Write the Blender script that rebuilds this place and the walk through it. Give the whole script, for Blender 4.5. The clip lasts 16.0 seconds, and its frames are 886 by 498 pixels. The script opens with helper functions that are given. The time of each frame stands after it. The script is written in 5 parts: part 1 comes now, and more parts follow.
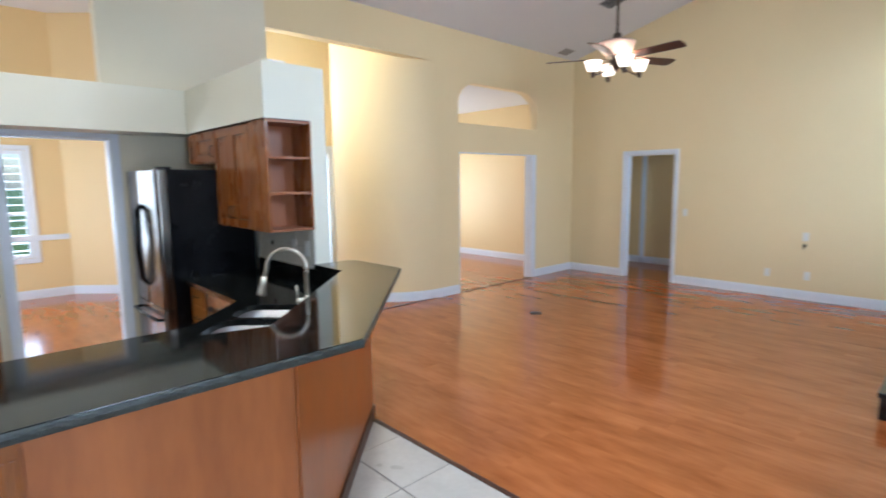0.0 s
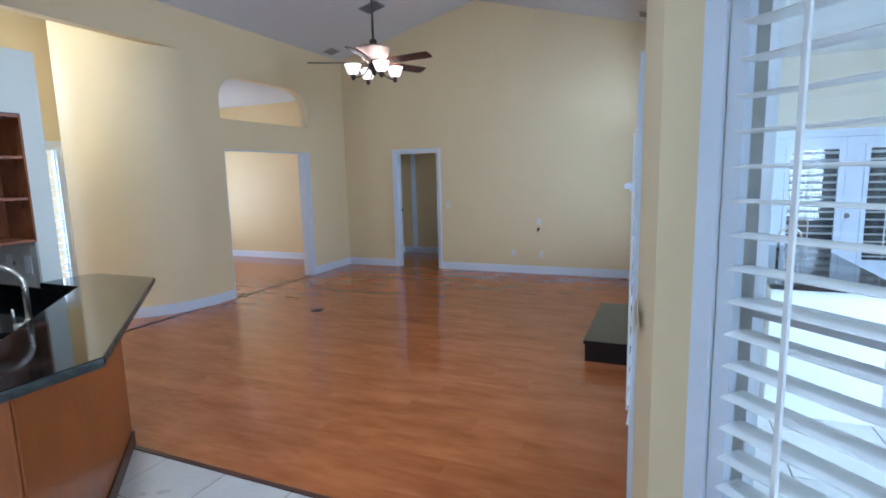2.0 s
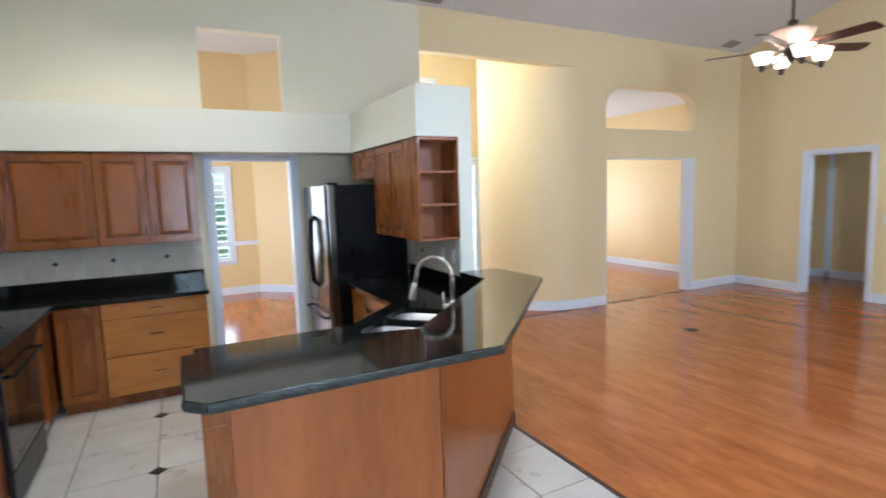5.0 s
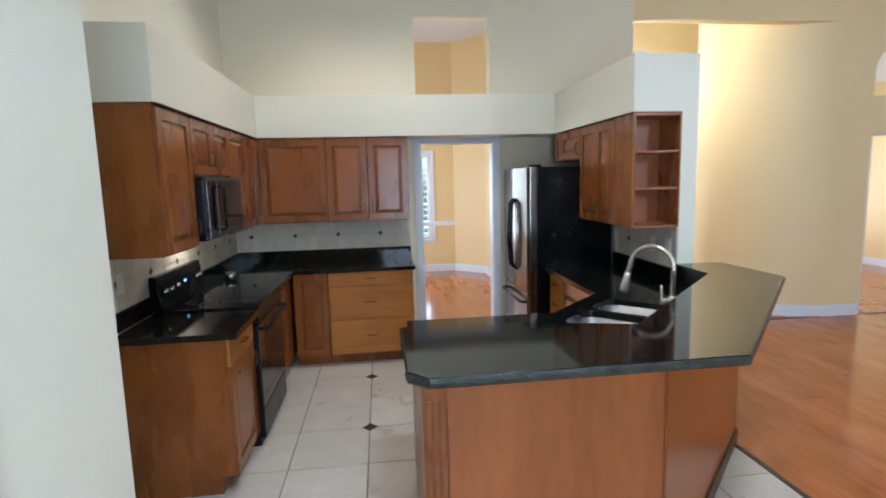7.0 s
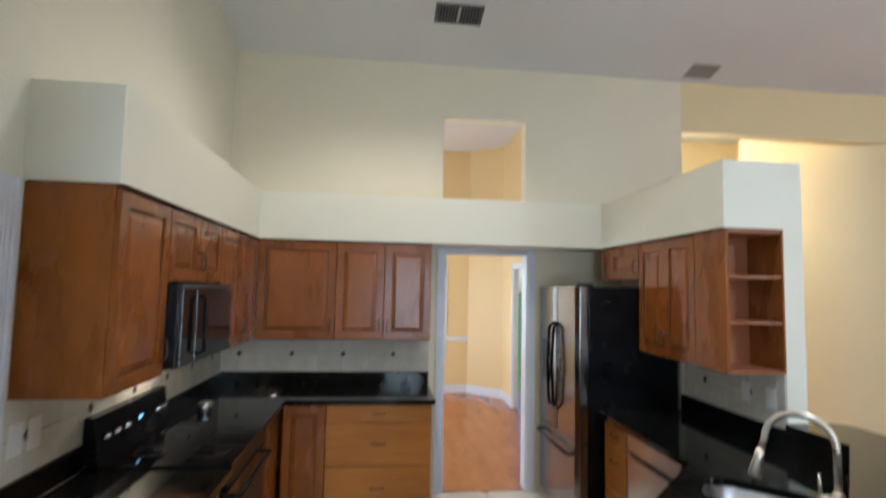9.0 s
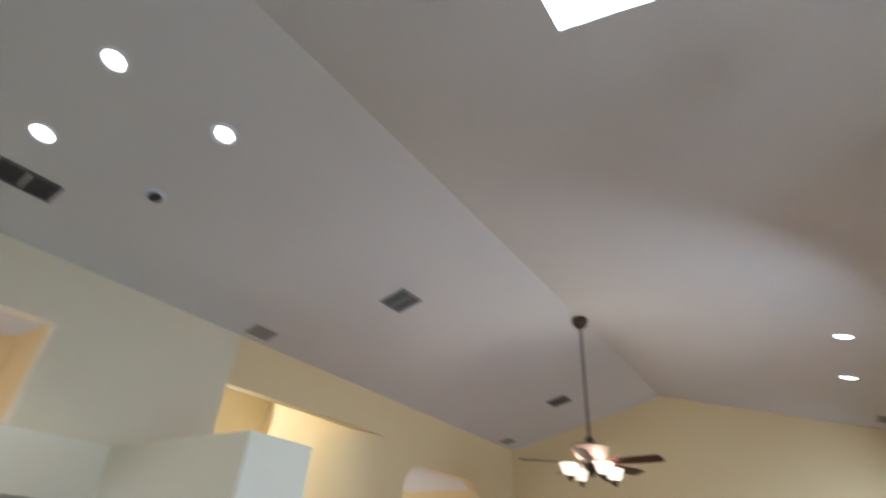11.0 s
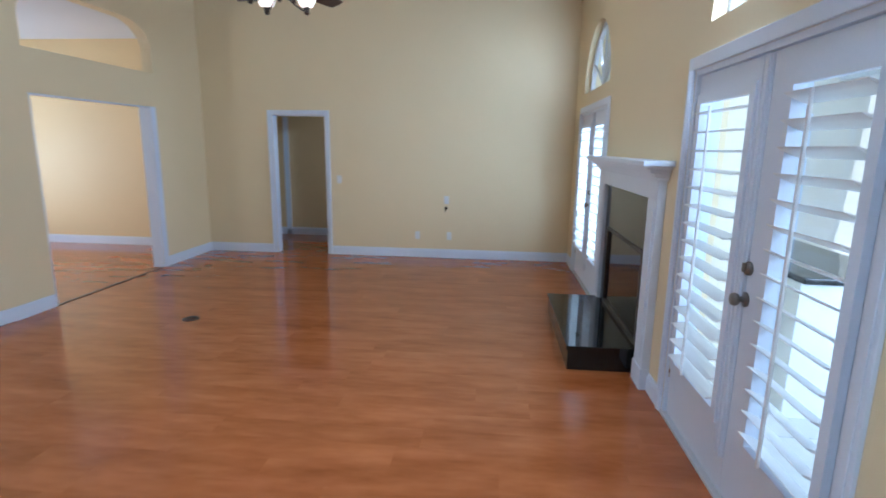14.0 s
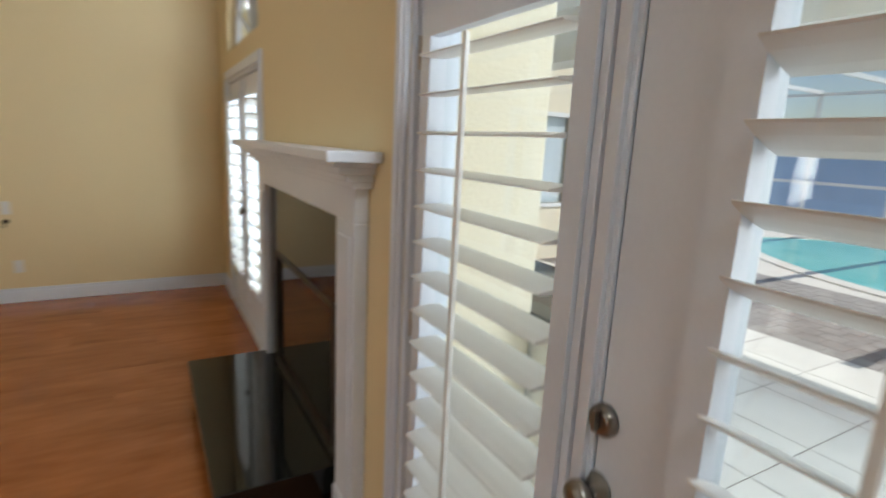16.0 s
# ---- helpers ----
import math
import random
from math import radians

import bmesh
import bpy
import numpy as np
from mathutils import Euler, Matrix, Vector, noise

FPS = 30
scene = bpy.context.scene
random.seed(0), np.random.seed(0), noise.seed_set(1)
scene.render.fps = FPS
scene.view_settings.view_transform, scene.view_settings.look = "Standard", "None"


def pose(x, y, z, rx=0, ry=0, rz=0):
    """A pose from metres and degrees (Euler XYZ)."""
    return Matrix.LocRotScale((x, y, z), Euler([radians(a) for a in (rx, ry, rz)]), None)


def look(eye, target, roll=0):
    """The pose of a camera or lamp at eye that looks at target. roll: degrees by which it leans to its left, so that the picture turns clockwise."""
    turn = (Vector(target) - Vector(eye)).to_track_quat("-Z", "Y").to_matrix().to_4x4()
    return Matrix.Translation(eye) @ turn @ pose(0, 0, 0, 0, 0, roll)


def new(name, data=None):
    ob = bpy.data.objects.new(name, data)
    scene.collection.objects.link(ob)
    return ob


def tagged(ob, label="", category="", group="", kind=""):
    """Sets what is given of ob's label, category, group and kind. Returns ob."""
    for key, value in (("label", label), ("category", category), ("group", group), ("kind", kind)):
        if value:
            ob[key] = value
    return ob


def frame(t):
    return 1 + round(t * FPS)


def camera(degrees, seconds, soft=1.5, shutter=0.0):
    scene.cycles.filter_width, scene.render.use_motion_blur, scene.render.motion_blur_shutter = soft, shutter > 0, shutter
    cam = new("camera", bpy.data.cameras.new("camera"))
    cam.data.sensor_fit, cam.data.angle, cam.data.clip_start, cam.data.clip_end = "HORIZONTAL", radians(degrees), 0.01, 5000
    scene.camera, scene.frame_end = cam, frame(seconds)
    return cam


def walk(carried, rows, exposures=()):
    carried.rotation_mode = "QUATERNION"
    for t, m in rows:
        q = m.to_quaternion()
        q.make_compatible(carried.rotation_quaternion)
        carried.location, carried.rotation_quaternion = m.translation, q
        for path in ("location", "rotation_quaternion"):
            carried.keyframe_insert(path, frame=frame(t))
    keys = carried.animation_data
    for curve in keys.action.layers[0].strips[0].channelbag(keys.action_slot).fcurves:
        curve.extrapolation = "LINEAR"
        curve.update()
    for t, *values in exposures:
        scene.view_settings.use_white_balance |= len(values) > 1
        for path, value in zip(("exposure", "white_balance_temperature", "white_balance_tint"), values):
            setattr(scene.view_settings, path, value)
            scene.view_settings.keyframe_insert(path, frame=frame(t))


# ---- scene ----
EXPOSURES = [(0.0, 0.3, 5350, 10), (0.5, 0.03, 5250, 10), (1.0, -0.08, 5050, 10), (2.0, -0.25, 4750, 10), (2.6, -0.25, 4750, 10), (4.0, 0.08, 5150, 10), (5.0, 0.32, 5350, 10), (7.5, 0.12, 5600, 10), (8.0, 0.18, 5750, 10), (10.5, -0.22, 5700, 10), (11.2, -0.35, 5650, 10), (12.0, -0.42, 5200, 10), (13.0, 0.0, 4700, 10), (13.5, 0.0, 4700, 10), (14.5, -0.25, 4900, 10), (15.0, -0.28, 5100, 10), (15.5, -0.35, 6050, 10), (16.0, -0.5, 6550, 10)]
cam = camera(81.3, 16.0, soft=1.7, shutter=0.5)
PATH = [
    (0, (5.325, -8.265, 1.653), (3.881, -6.906, 1.392), -0.6),
    (0.5, (5.363, -8.271, 1.669), (4.152, -6.702, 1.401), -0.8),
    (1, (5.418, -8.281, 1.666), (4.39, -6.588, 1.388), -1.0),
    (1.5, (5.455, -8.286, 1.662), (4.586, -6.508, 1.376), -1.1),
    (2, (5.518, -8.302, 1.667), (4.736, -6.484, 1.379), -1.4),
    (2.5, (5.544, -8.297, 1.67), (4.726, -6.496, 1.376), -1.9),
    (3, (5.514, -8.283, 1.679), (4.547, -6.555, 1.397), -2.1),
    (3.5, (5.488, -8.271, 1.68), (4.295, -6.688, 1.41), -2.2),
    (4, (5.479, -8.286, 1.682), (4.061, -6.899, 1.422), -1.9),
    (4.5, (5.449, -8.298, 1.697), (3.834, -7.145, 1.446), -1.7),
    (5, (5.41, -8.307, 1.68), (3.643, -7.398, 1.458), -1.8),
    (5.2, (5.415, -8.295, 1.703), (3.6, -7.483, 1.483), -1.8),
    (7.3, (5.17, -8.411, 1.643), (3.197, -8.247, 1.36), -1.6),
    (7.5, (5.089, -8.426, 1.605), (3.116, -8.302, 1.302), -1.7),
    (8, (4.771, -8.515, 1.617), (2.802, -8.425, 1.277), -1.6),
    (8.2, (4.657, -8.517, 1.626), (2.679, -8.433, 1.343), -1.7),
    (10.3, (4.437, -8.559, 1.891), (2.908, -7.867, 2.98), 1.9),
    (10.5, (4.441, -8.483, 1.87), (3.041, -7.615, 3.004), 4.1),
    (10.8, (4.509, -8.53, 1.874), (3.357, -7.338, 2.992), 3.8),
    (11, (4.526, -8.517, 1.864), (3.506, -7.161, 2.923), 4.4),
    (11.5, (4.556, -8.416, 1.868), (3.751, -6.729, 2.579), 4.2),
    (12, (4.551, -8.352, 1.81), (3.873, -6.492, 2.098), 4.5),
    (12.5, (4.551, -8.239, 1.754), (3.945, -6.338, 1.62), 4.5),
    (13, (4.489, -8.124, 1.668), (4.011, -6.23, 1.242), 4.1),
    (13.5, (4.391, -7.852, 1.655), (4.05, -5.926, 1.239), 2.3),
    (14, (4.327, -7.499, 1.628), (4.141, -5.546, 1.238), 0.8),
    (14.5, (4.4, -7.055, 1.612), (4.4, -5.098, 1.198), 0.8),
    (15, (4.476, -6.562, 1.598), (4.765, -4.627, 1.182), 1.1),
    (15.5, (4.594, -6.181, 1.589), (5.194, -4.321, 1.168), 1.6),
    (16, (4.756, -5.779, 1.599), (5.735, -4.082, 1.197), 2.8),
]
walk(cam, [(t, look(eye, target, roll)) for t, eye, target, roll in PATH], EXPOSURES)

# ---- world, sun and large lights ----
world = bpy.data.worlds.new("world")
scene.world = world
world.use_nodes = True
wn = world.node_tree.nodes
sky = wn.new("ShaderNodeTexSky")
sky.sky_type, sky.sun_disc = "NISHITA", False
sky.sun_elevation, sky.sun_rotation = radians(60), radians(172)
wn["Background"].inputs["Strength"].default_value = 0.15
world.node_tree.links.new(sky.outputs["Color"], wn["Background"].inputs["Color"])


def sun_lamp():
    data = bpy.data.lights.new("sun", "SUN")
    data.energy, data.angle, data.color = 5.0, radians(0.53), (1.0, 0.95, 0.88)
    ob = new("sun", data)
    e, a = radians(60), radians(172)
    to_sun = Vector((math.sin(a) * math.cos(e), math.cos(a) * math.cos(e), math.sin(e)))
    ob.matrix_world = look(to_sun * 30, (0, 0, 0))
    return ob


def window_light(name, eye, target, w, h, watts, color=(0.93, 0.97, 1.0), spread=180):
    data = bpy.data.lights.new(name, "AREA")
    data.shape, data.size, data.size_y = "RECTANGLE", w, h
    data.energy, data.color, data.spread = watts, color, radians(spread)
    ob = new(name, data)
    ob.matrix_world = look(eye, target)
    return ob


def bulb(name, loc, watts, radius, color=(1.0, 0.83, 0.62)):
    data = bpy.data.lights.new(name, "POINT")
    data.energy, data.shadow_soft_size, data.color = watts, radius, color
    ob = new(name, data)
    ob.location = loc
    return ob


def down_light(name, loc, watts, color=(1.0, 0.86, 0.68)):
    data = bpy.data.lights.new(name, "SPOT")
    data.energy, data.spot_size, data.spot_blend, data.shadow_soft_size, data.color = watts, radians(110), 0.6, 0.06, color
    ob = new(name, data)
    ob.location = loc
    return ob


sun_lamp()
# sky light standing in the openings; several windows are unseen, added for it
COOL = (0.86, 0.94, 1.0)
window_light("light_arch_near", (5.40, -5.25, 2.62), (3.1, -3.9, 1.9), 0.4, 0.5, 42, COOL, 150)
window_light("light_arch_far", (5.40, -1.35, 2.62), (3.5, 0.25, 2.75), 0.4, 0.5, 6, COOL, 110)
# extra fill lamp added to brighten lanai, louvers and chimney breast
window_light("light_lanai", (8.3, -6.28, 1.55), (7.46, -4.48, 1.45), 1.5, 2.4, 98, COOL, 125)
window_light("light_door_far", (5.78, -1.35, 1.2), (3.4, -0.5, 1.25), 1.2, 1.5, 38, COOL, 140)
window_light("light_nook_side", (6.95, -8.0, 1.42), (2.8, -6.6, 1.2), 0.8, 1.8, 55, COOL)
window_light("light_transom", (-2.9, -5.1, 3.05), (0.0, -4.9, 2.4), 1.6, 0.9, 45, (0.95, 0.97, 1.0))
window_light("fill_entrance", (-2.9, -5.1, 1.2), (2.0, -5.0, 1.2), 1.2, 2.1, 22, COOL)
window_light("light_sidelight", (-2.9, -3.7, 1.2), (0.0, -3.9, 1.2), 0.5, 2.0, 18, COOL)
window_light("fill_study", (-4.3, -1.5, 1.4), (0.0, -1.4, 3.2), 2.0, 1.6, 100, (0.97, 0.97, 0.95))
window_light("fill_dining", (-2.3, -10.2, 1.4), (-2.3, -6.0, 1.3), 2.2, 1.6, 95, (0.95, 0.97, 1.0))
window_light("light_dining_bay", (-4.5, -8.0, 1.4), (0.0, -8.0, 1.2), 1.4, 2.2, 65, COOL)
window_light("light_skylight", (4.4, -7.4, 4.54), (4.4, -7.4, 0.0), 0.795, 0.695, 105, COOL)
window_light("fill_laundry", (3.35, -11.4, 1.45), (2.9, -9.8, 1.4), 0.9, 1.3, 9, COOL)
window_light("fill_passage", (2.62, 0.9, 1.5), (0.5, 0.9, 1.3), 0.8, 1.2, 6, COOL)


# ---- materials ----
def nodes_of(name):
    m = bpy.data.materials.new(name)
    m.use_nodes = True
    t = m.node_tree
    return m, t, t.nodes["Principled BSDF"]


def surface(name, a, b, rough=0.5, metal=0.0, scale=6.0, stretch=(1, 1, 1), fine=60.0, bump=0.02, rand=0.0,
            coat=0.0, rough_var=0.08, contrast=0.55, spec=0.5, shift=(37.0, 23.0, 11.0)):
    """Two tones mixed by a broad and a fine noise, with a light relief."""
    m, t, p = nodes_of(name)
    n, l = t.nodes, t.links
    geo = n.new("ShaderNodeNewGeometry")
    mp = n.new("ShaderNodeMapping")
    mp.inputs["Scale"].default_value = stretch
    src = geo.outputs["Position"]
    info = None
    if rand:
        info = n.new("ShaderNodeObjectInfo")
        vm = n.new("ShaderNodeVectorMath")
        vm.operation = "MULTIPLY_ADD"
        cx = n.new("ShaderNodeCombineXYZ")
        for k in range(3):
            l.new(info.outputs["Random"], cx.inputs[k])
        vm.inputs[1].default_value = shift
        l.new(cx.outputs[0], vm.inputs[0])
        l.new(src, vm.inputs[2])
        src = vm.outputs[0]
    l.new(src, mp.inputs["Vector"])
    n1 = n.new("ShaderNodeTexNoise")
    n1.inputs["Scale"].default_value, n1.inputs["Detail"].default_value = scale, 5.0
    n2 = n.new("ShaderNodeTexNoise")
    n2.inputs["Scale"].default_value, n2.inputs["Detail"].default_value = fine, 4.0
    l.new(mp.outputs[0], n1.inputs["Vector"])
    l.new(mp.outputs[0], n2.inputs["Vector"])
    add = n.new("ShaderNodeMath")
    add.operation = "MULTIPLY_ADD"
    add.inputs[1].default_value = 0.45
    l.new(n2.outputs["Fac"], add.inputs[0])
    l.new(n1.outputs["Fac"], add.inputs[2])
    ramp = n.new("ShaderNodeMapRange")
    ramp.inputs["From Min"].default_value = 0.725 - contrast / 2
    ramp.inputs["From Max"].default_value = 0.725 + contrast / 2
    l.new(add.outputs[0], ramp.inputs["Value"])
    mix = n.new("ShaderNodeMix")
    mix.data_type = "RGBA"
    mix.inputs["A"].default_value, mix.inputs["B"].default_value = (*a, 1), (*b, 1)
    l.new(ramp.outputs["Result"], mix.inputs["Factor"])
    col = mix.outputs["Result"]
    if rand:
        hs = n.new("ShaderNodeHueSaturation")
        mr = n.new("ShaderNodeMapRange")
        mr.inputs["To Min"].default_value, mr.inputs["To Max"].default_value = 1 - rand, 1 + rand
        l.new(info.outputs["Random"], mr.inputs["Value"])
        l.new(mr.outputs["Result"], hs.inputs["Value"])
        l.new(col, hs.inputs["Color"])
        col = hs.outputs["Color"]
    l.new(col, p.inputs["Base Color"])
    rr = n.new("ShaderNodeMapRange")
    rr.inputs["To Min"].default_value, rr.inputs["To Max"].default_value = max(rough - rough_var, 0.02), rough + rough_var
    l.new(n1.outputs["Fac"], rr.inputs["Value"])
    l.new(rr.outputs["Result"], p.inputs["Roughness"])
    p.inputs["Metallic"].default_value = metal
    p.inputs["Specular IOR Level"].default_value = spec
    p.inputs["Coat Weight"].default_value = coat
    p.inputs["Coat Roughness"].default_value = 0.12
    if bump:
        bp = n.new("ShaderNodeBump")
        bp.inputs["Strength"].default_value, bp.inputs["Distance"].default_value = min(1.0, bump * 10), 0.004
        l.new(n2.outputs["Fac"], bp.inputs["Height"])
        l.new(bp.outputs["Normal"], p.inputs["Normal"])
    return m


def glowing(name, color, strength):
    m, t, p = nodes_of(name)
    p.inputs["Base Color"].default_value = (0.9, 0.88, 0.82, 1)
    p.inputs["Emission Color"].default_value = (*color, 1)
    p.inputs["Emission Strength"].default_value = strength
    return m


def clear_glass(name, tint=(0.97, 0.99, 0.99)):
    m, t, p = nodes_of(name)
    n, l = t.nodes, t.links
    tr = n.new("ShaderNodeBsdfTransparent")
    tr.inputs["Color"].default_value = (*tint, 1)
    gl = n.new("ShaderNodeBsdfGlossy")
    gl.inputs["Roughness"].default_value = 0.02
    mx = n.new("ShaderNodeMixShader")
    mx.inputs["Fac"].default_value = 0.06
    l.new(tr.outputs[0], mx.inputs[1])
    l.new(gl.outputs[0], mx.inputs[2])
    l.new(mx.outputs[0], n["Material Output"].inputs["Surface"])
    return m


PAINT = surface("yellow_wall_paint", (0.77, 0.63, 0.37), (0.81, 0.67, 0.40), 0.55, scale=1.3, fine=140, bump=0.03, contrast=0.8)
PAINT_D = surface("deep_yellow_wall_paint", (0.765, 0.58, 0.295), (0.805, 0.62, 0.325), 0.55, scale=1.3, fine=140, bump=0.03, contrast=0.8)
PAINT_K = surface("cream_wall_paint", (0.79, 0.78, 0.665), (0.825, 0.815, 0.70), 0.55, scale=1.3, fine=140, bump=0.03, contrast=0.8)
PAINT_C = surface("ceiling_paint", (0.68, 0.68, 0.69), (0.73, 0.73, 0.735), 0.9, scale=1.1, fine=120, bump=0.06, contrast=0.8)
TRIM = surface("white_trim_paint", (0.72, 0.77, 0.84), (0.78, 0.82, 0.89), 0.35, scale=3, fine=80, bump=0.008)
LOUVER = surface("louver_paint", (0.80, 0.80, 0.77), (0.84, 0.84, 0.81), 0.32, scale=4, fine=90, bump=0.005)
PLANK = surface("laminate_plank", (0.245, 0.06, 0.011), (0.50, 0.162, 0.042), 0.14, scale=1.9, stretch=(0.75, 2.6, 1.0), fine=7,
                bump=0.0, rand=0.03, shift=(1.6, 0.10, 0.0), rough_var=0.05, contrast=0.66)
TILE = surface("beige_tile", (0.51, 0.465, 0.40), (0.63, 0.585, 0.515), 0.3, scale=5, fine=35, bump=0.02, rand=0.04, contrast=0.6)
GROUT = surface("grout", (0.13, 0.11, 0.09), (0.2, 0.17, 0.14), 0.9, scale=8, fine=90, bump=0.08)
INSET = surface("dark_tile_inset", (0.012, 0.011, 0.010), (0.03, 0.027, 0.024), 0.3, scale=20, fine=90, bump=0.02)
WOOD = surface("cabinet_wood", (0.14, 0.037, 0.006), (0.32, 0.104, 0.0155), 0.28, scale=3.0, stretch=(1.9, 1.9, 0.6), fine=20,
               bump=0.008, rand=0.05, coat=0.2, contrast=0.8, spec=0.35)
WOOD_H = surface("cabinet_wood_across", (0.27, 0.094, 0.014), (0.47, 0.19, 0.034), 0.33, scale=3.0, stretch=(0.6, 0.6, 5.0), fine=14,
                 bump=0.008, rand=0.05, coat=0.04, contrast=0.8, spec=0.35)
WOOD_P = surface("panel_wood", (0.20, 0.054, 0.012), (0.41, 0.132, 0.033), 0.32, scale=2.4, stretch=(1.8, 1.8, 0.4), fine=16,
                 bump=0.008, coat=0.04, contrast=0.8, spec=0.4)
WOOD_IN = surface("shelf_wood", (0.27, 0.09, 0.035), (0.39, 0.145, 0.06), 0.4, scale=3.0, stretch=(3, 3, 0.6), fine=14, bump=0.012)
GRANITE = surface("black_granite", (0.002, 0.0022, 0.002), (0.010, 0.011, 0.0095), 0.07, scale=26, fine=210, bump=0.0, rough_var=0.03, contrast=0.45, spec=0.3)
GRANITE_E = surface("granite_rough_edge", (0.006, 0.008, 0.007), (0.035, 0.042, 0.038), 0.35, scale=22, fine=120, bump=0.1, contrast=0.5)
BLACK = surface("black_enamel", (0.003, 0.0033, 0.0045), (0.006, 0.0064, 0.008), 0.25, scale=6, fine=160, bump=0.004, spec=0.16)
BLACKGLASS = surface("black_glass", (0.004, 0.004, 0.005), (0.006, 0.006, 0.007), 0.05, scale=3, fine=40, bump=0.0, rough_var=0.01)
STEEL = surface("stainless_steel", (0.42, 0.42, 0.42), (0.55, 0.55, 0.54), 0.24, metal=1.0, scale=1.2, stretch=(1, 1, 0.3), fine=8, bump=0.0, contrast=1.2, rough_var=0.03)
SINK = surface("sink_steel", (0.26, 0.265, 0.27), (0.36, 0.365, 0.37), 0.3, metal=1.0, scale=3, fine=20, bump=0.0, contrast=1.0, rough_var=0.05)
FRIDGE = surface("dark_stainless", (0.20, 0.185, 0.17), (0.28, 0.262, 0.245), 0.2, metal=1.0, scale=1.2, stretch=(1, 1, 0.3), fine=8, bump=0.0, contrast=1.2, rough_var=0.03)
LIGHTGROUT = surface("pale_grout", (0.42, 0.39, 0.33), (0.5, 0.47, 0.4), 0.9, scale=8, fine=90, bump=0.06)
PAINT_M = surface("pale_yellow_kitchen_paint", (0.78, 0.725, 0.565), (0.815, 0.76, 0.60), 0.55, scale=1.3, fine=140, bump=0.03, contrast=0.8)
NICKEL = surface("brushed_nickel", (0.55, 0.50, 0.42), (0.66, 0.60, 0.51), 0.3, metal=1.0, scale=12, fine=90, bump=0.004)
KNOB = surface("satin_nickel", (0.22, 0.205, 0.185), (0.30, 0.28, 0.25), 0.3, metal=1.0, scale=12, fine=90, bump=0.004)
WOOD_G = surface("glazed_wood", (0.06, 0.015, 0.004), (0.11, 0.032, 0.009), 0.35, scale=3.0, stretch=(4, 4, 0.5), fine=14, bump=0.012, rand=0.05)
BRONZE = surface("dark_bronze", (0.05, 0.038, 0.03), (0.09, 0.07, 0.055), 0.4, metal=0.7, scale=9, fine=70, bump=0.01)
BLADE = surface("dark_walnut", (0.045, 0.016, 0.009), (0.095, 0.034, 0.018), 0.4, scale=5, stretch=(2, 2, 1), fine=30, bump=0.01)
VENT = surface("vent_metal", (0.50, 0.49, 0.48), (0.58, 0.57, 0.56), 0.5, scale=6, fine=60, bump=0.01)
VENTG = surface("grey_grille", (0.20, 0.205, 0.215), (0.27, 0.275, 0.285), 0.5, scale=6, fine=60, bump=0.01)
VENTB = surface("dark_grille", (0.09, 0.09, 0.095), (0.13, 0.13, 0.135), 0.5, scale=6, fine=60, bump=0.01)
# dark grey of strips and covers, also painted shade in ducts and wing
VENTDARK = surface("dark_grey_and_shade", (0.03, 0.03, 0.032), (0.06, 0.06, 0.062), 0.8, scale=6, fine=60, bump=0.01)
PLASTIC = surface("white_plastic", (0.74, 0.73, 0.69), (0.79, 0.78, 0.74), 0.35, scale=6, fine=60, bump=0.003)
SPLASH = surface("tumbled_stone_tile", (0.50, 0.47, 0.39), (0.66, 0.63, 0.54), 0.5, scale=9, fine=50, bump=0.04, rand=0.06)
MESHGREY = surface("grey_mesh", (0.26, 0.25, 0.24), (0.33, 0.32, 0.30), 0.8, scale=30, fine=300, bump=0.05)
HEARTH = surface("polished_black_slab", (0.003, 0.004, 0.0038), (0.011, 0.013, 0.012), 0.06, scale=30, fine=200, bump=0.0, rough_var=0.02)
SHADE = glowing("frosted_lamp_glass", (1.0, 0.78, 0.58), 2.0)
FROST = surface("frosted_bowl", (0.46, 0.39, 0.33), (0.56, 0.48, 0.42), 0.5, scale=8, fine=60, bump=0.01)
BOWL = surface("ribbed_bowl", (0.17, 0.115, 0.09), (0.25, 0.17, 0.14), 0.5, scale=8, fine=60, bump=0.01)
LIT = glowing("lit_lamp_lens", (1.0, 0.93, 0.80), 14.0)
CYAN = glowing("clock_digits", (0.15, 0.6, 1.0), 1.6)
GLASS = clear_glass("window_glass")
STUCCO = surface("cream_stucco", (0.72, 0.66, 0.52), (0.79, 0.73, 0.6), 0.85, scale=2, fine=60, bump=0.1)
STUCCO_W = surface("white_stucco", (0.74, 0.74, 0.71), (0.8, 0.8, 0.77), 0.85, scale=2, fine=60, bump=0.1)
LANAI = surface("lanai_tile", (0.66, 0.64, 0.60), (0.78, 0.76, 0.72), 0.5, scale=3, fine=40, bump=0.02, rand=0.04)
PAVER = surface("grey_paver", (0.22, 0.20, 0.19), (0.38, 0.35, 0.33), 0.85, scale=6, fine=50, bump=0.08, rand=0.12)
DECK = surface("pale_deck", (0.64, 0.61, 0.56), (0.75, 0.72, 0.67), 0.8, scale=3, fine=50, bump=0.05)
WATER = surface("pool_water", (0.12, 0.56, 0.53), (0.28, 0.72, 0.68), 0.06, scale=1.5, fine=6, bump=0.06, rough_var=0.02)
GRASS = surface("lawn", (0.03, 0.075, 0.015), (0.07, 0.13, 0.03), 0.9, scale=3, fine=60, bump=0.1)
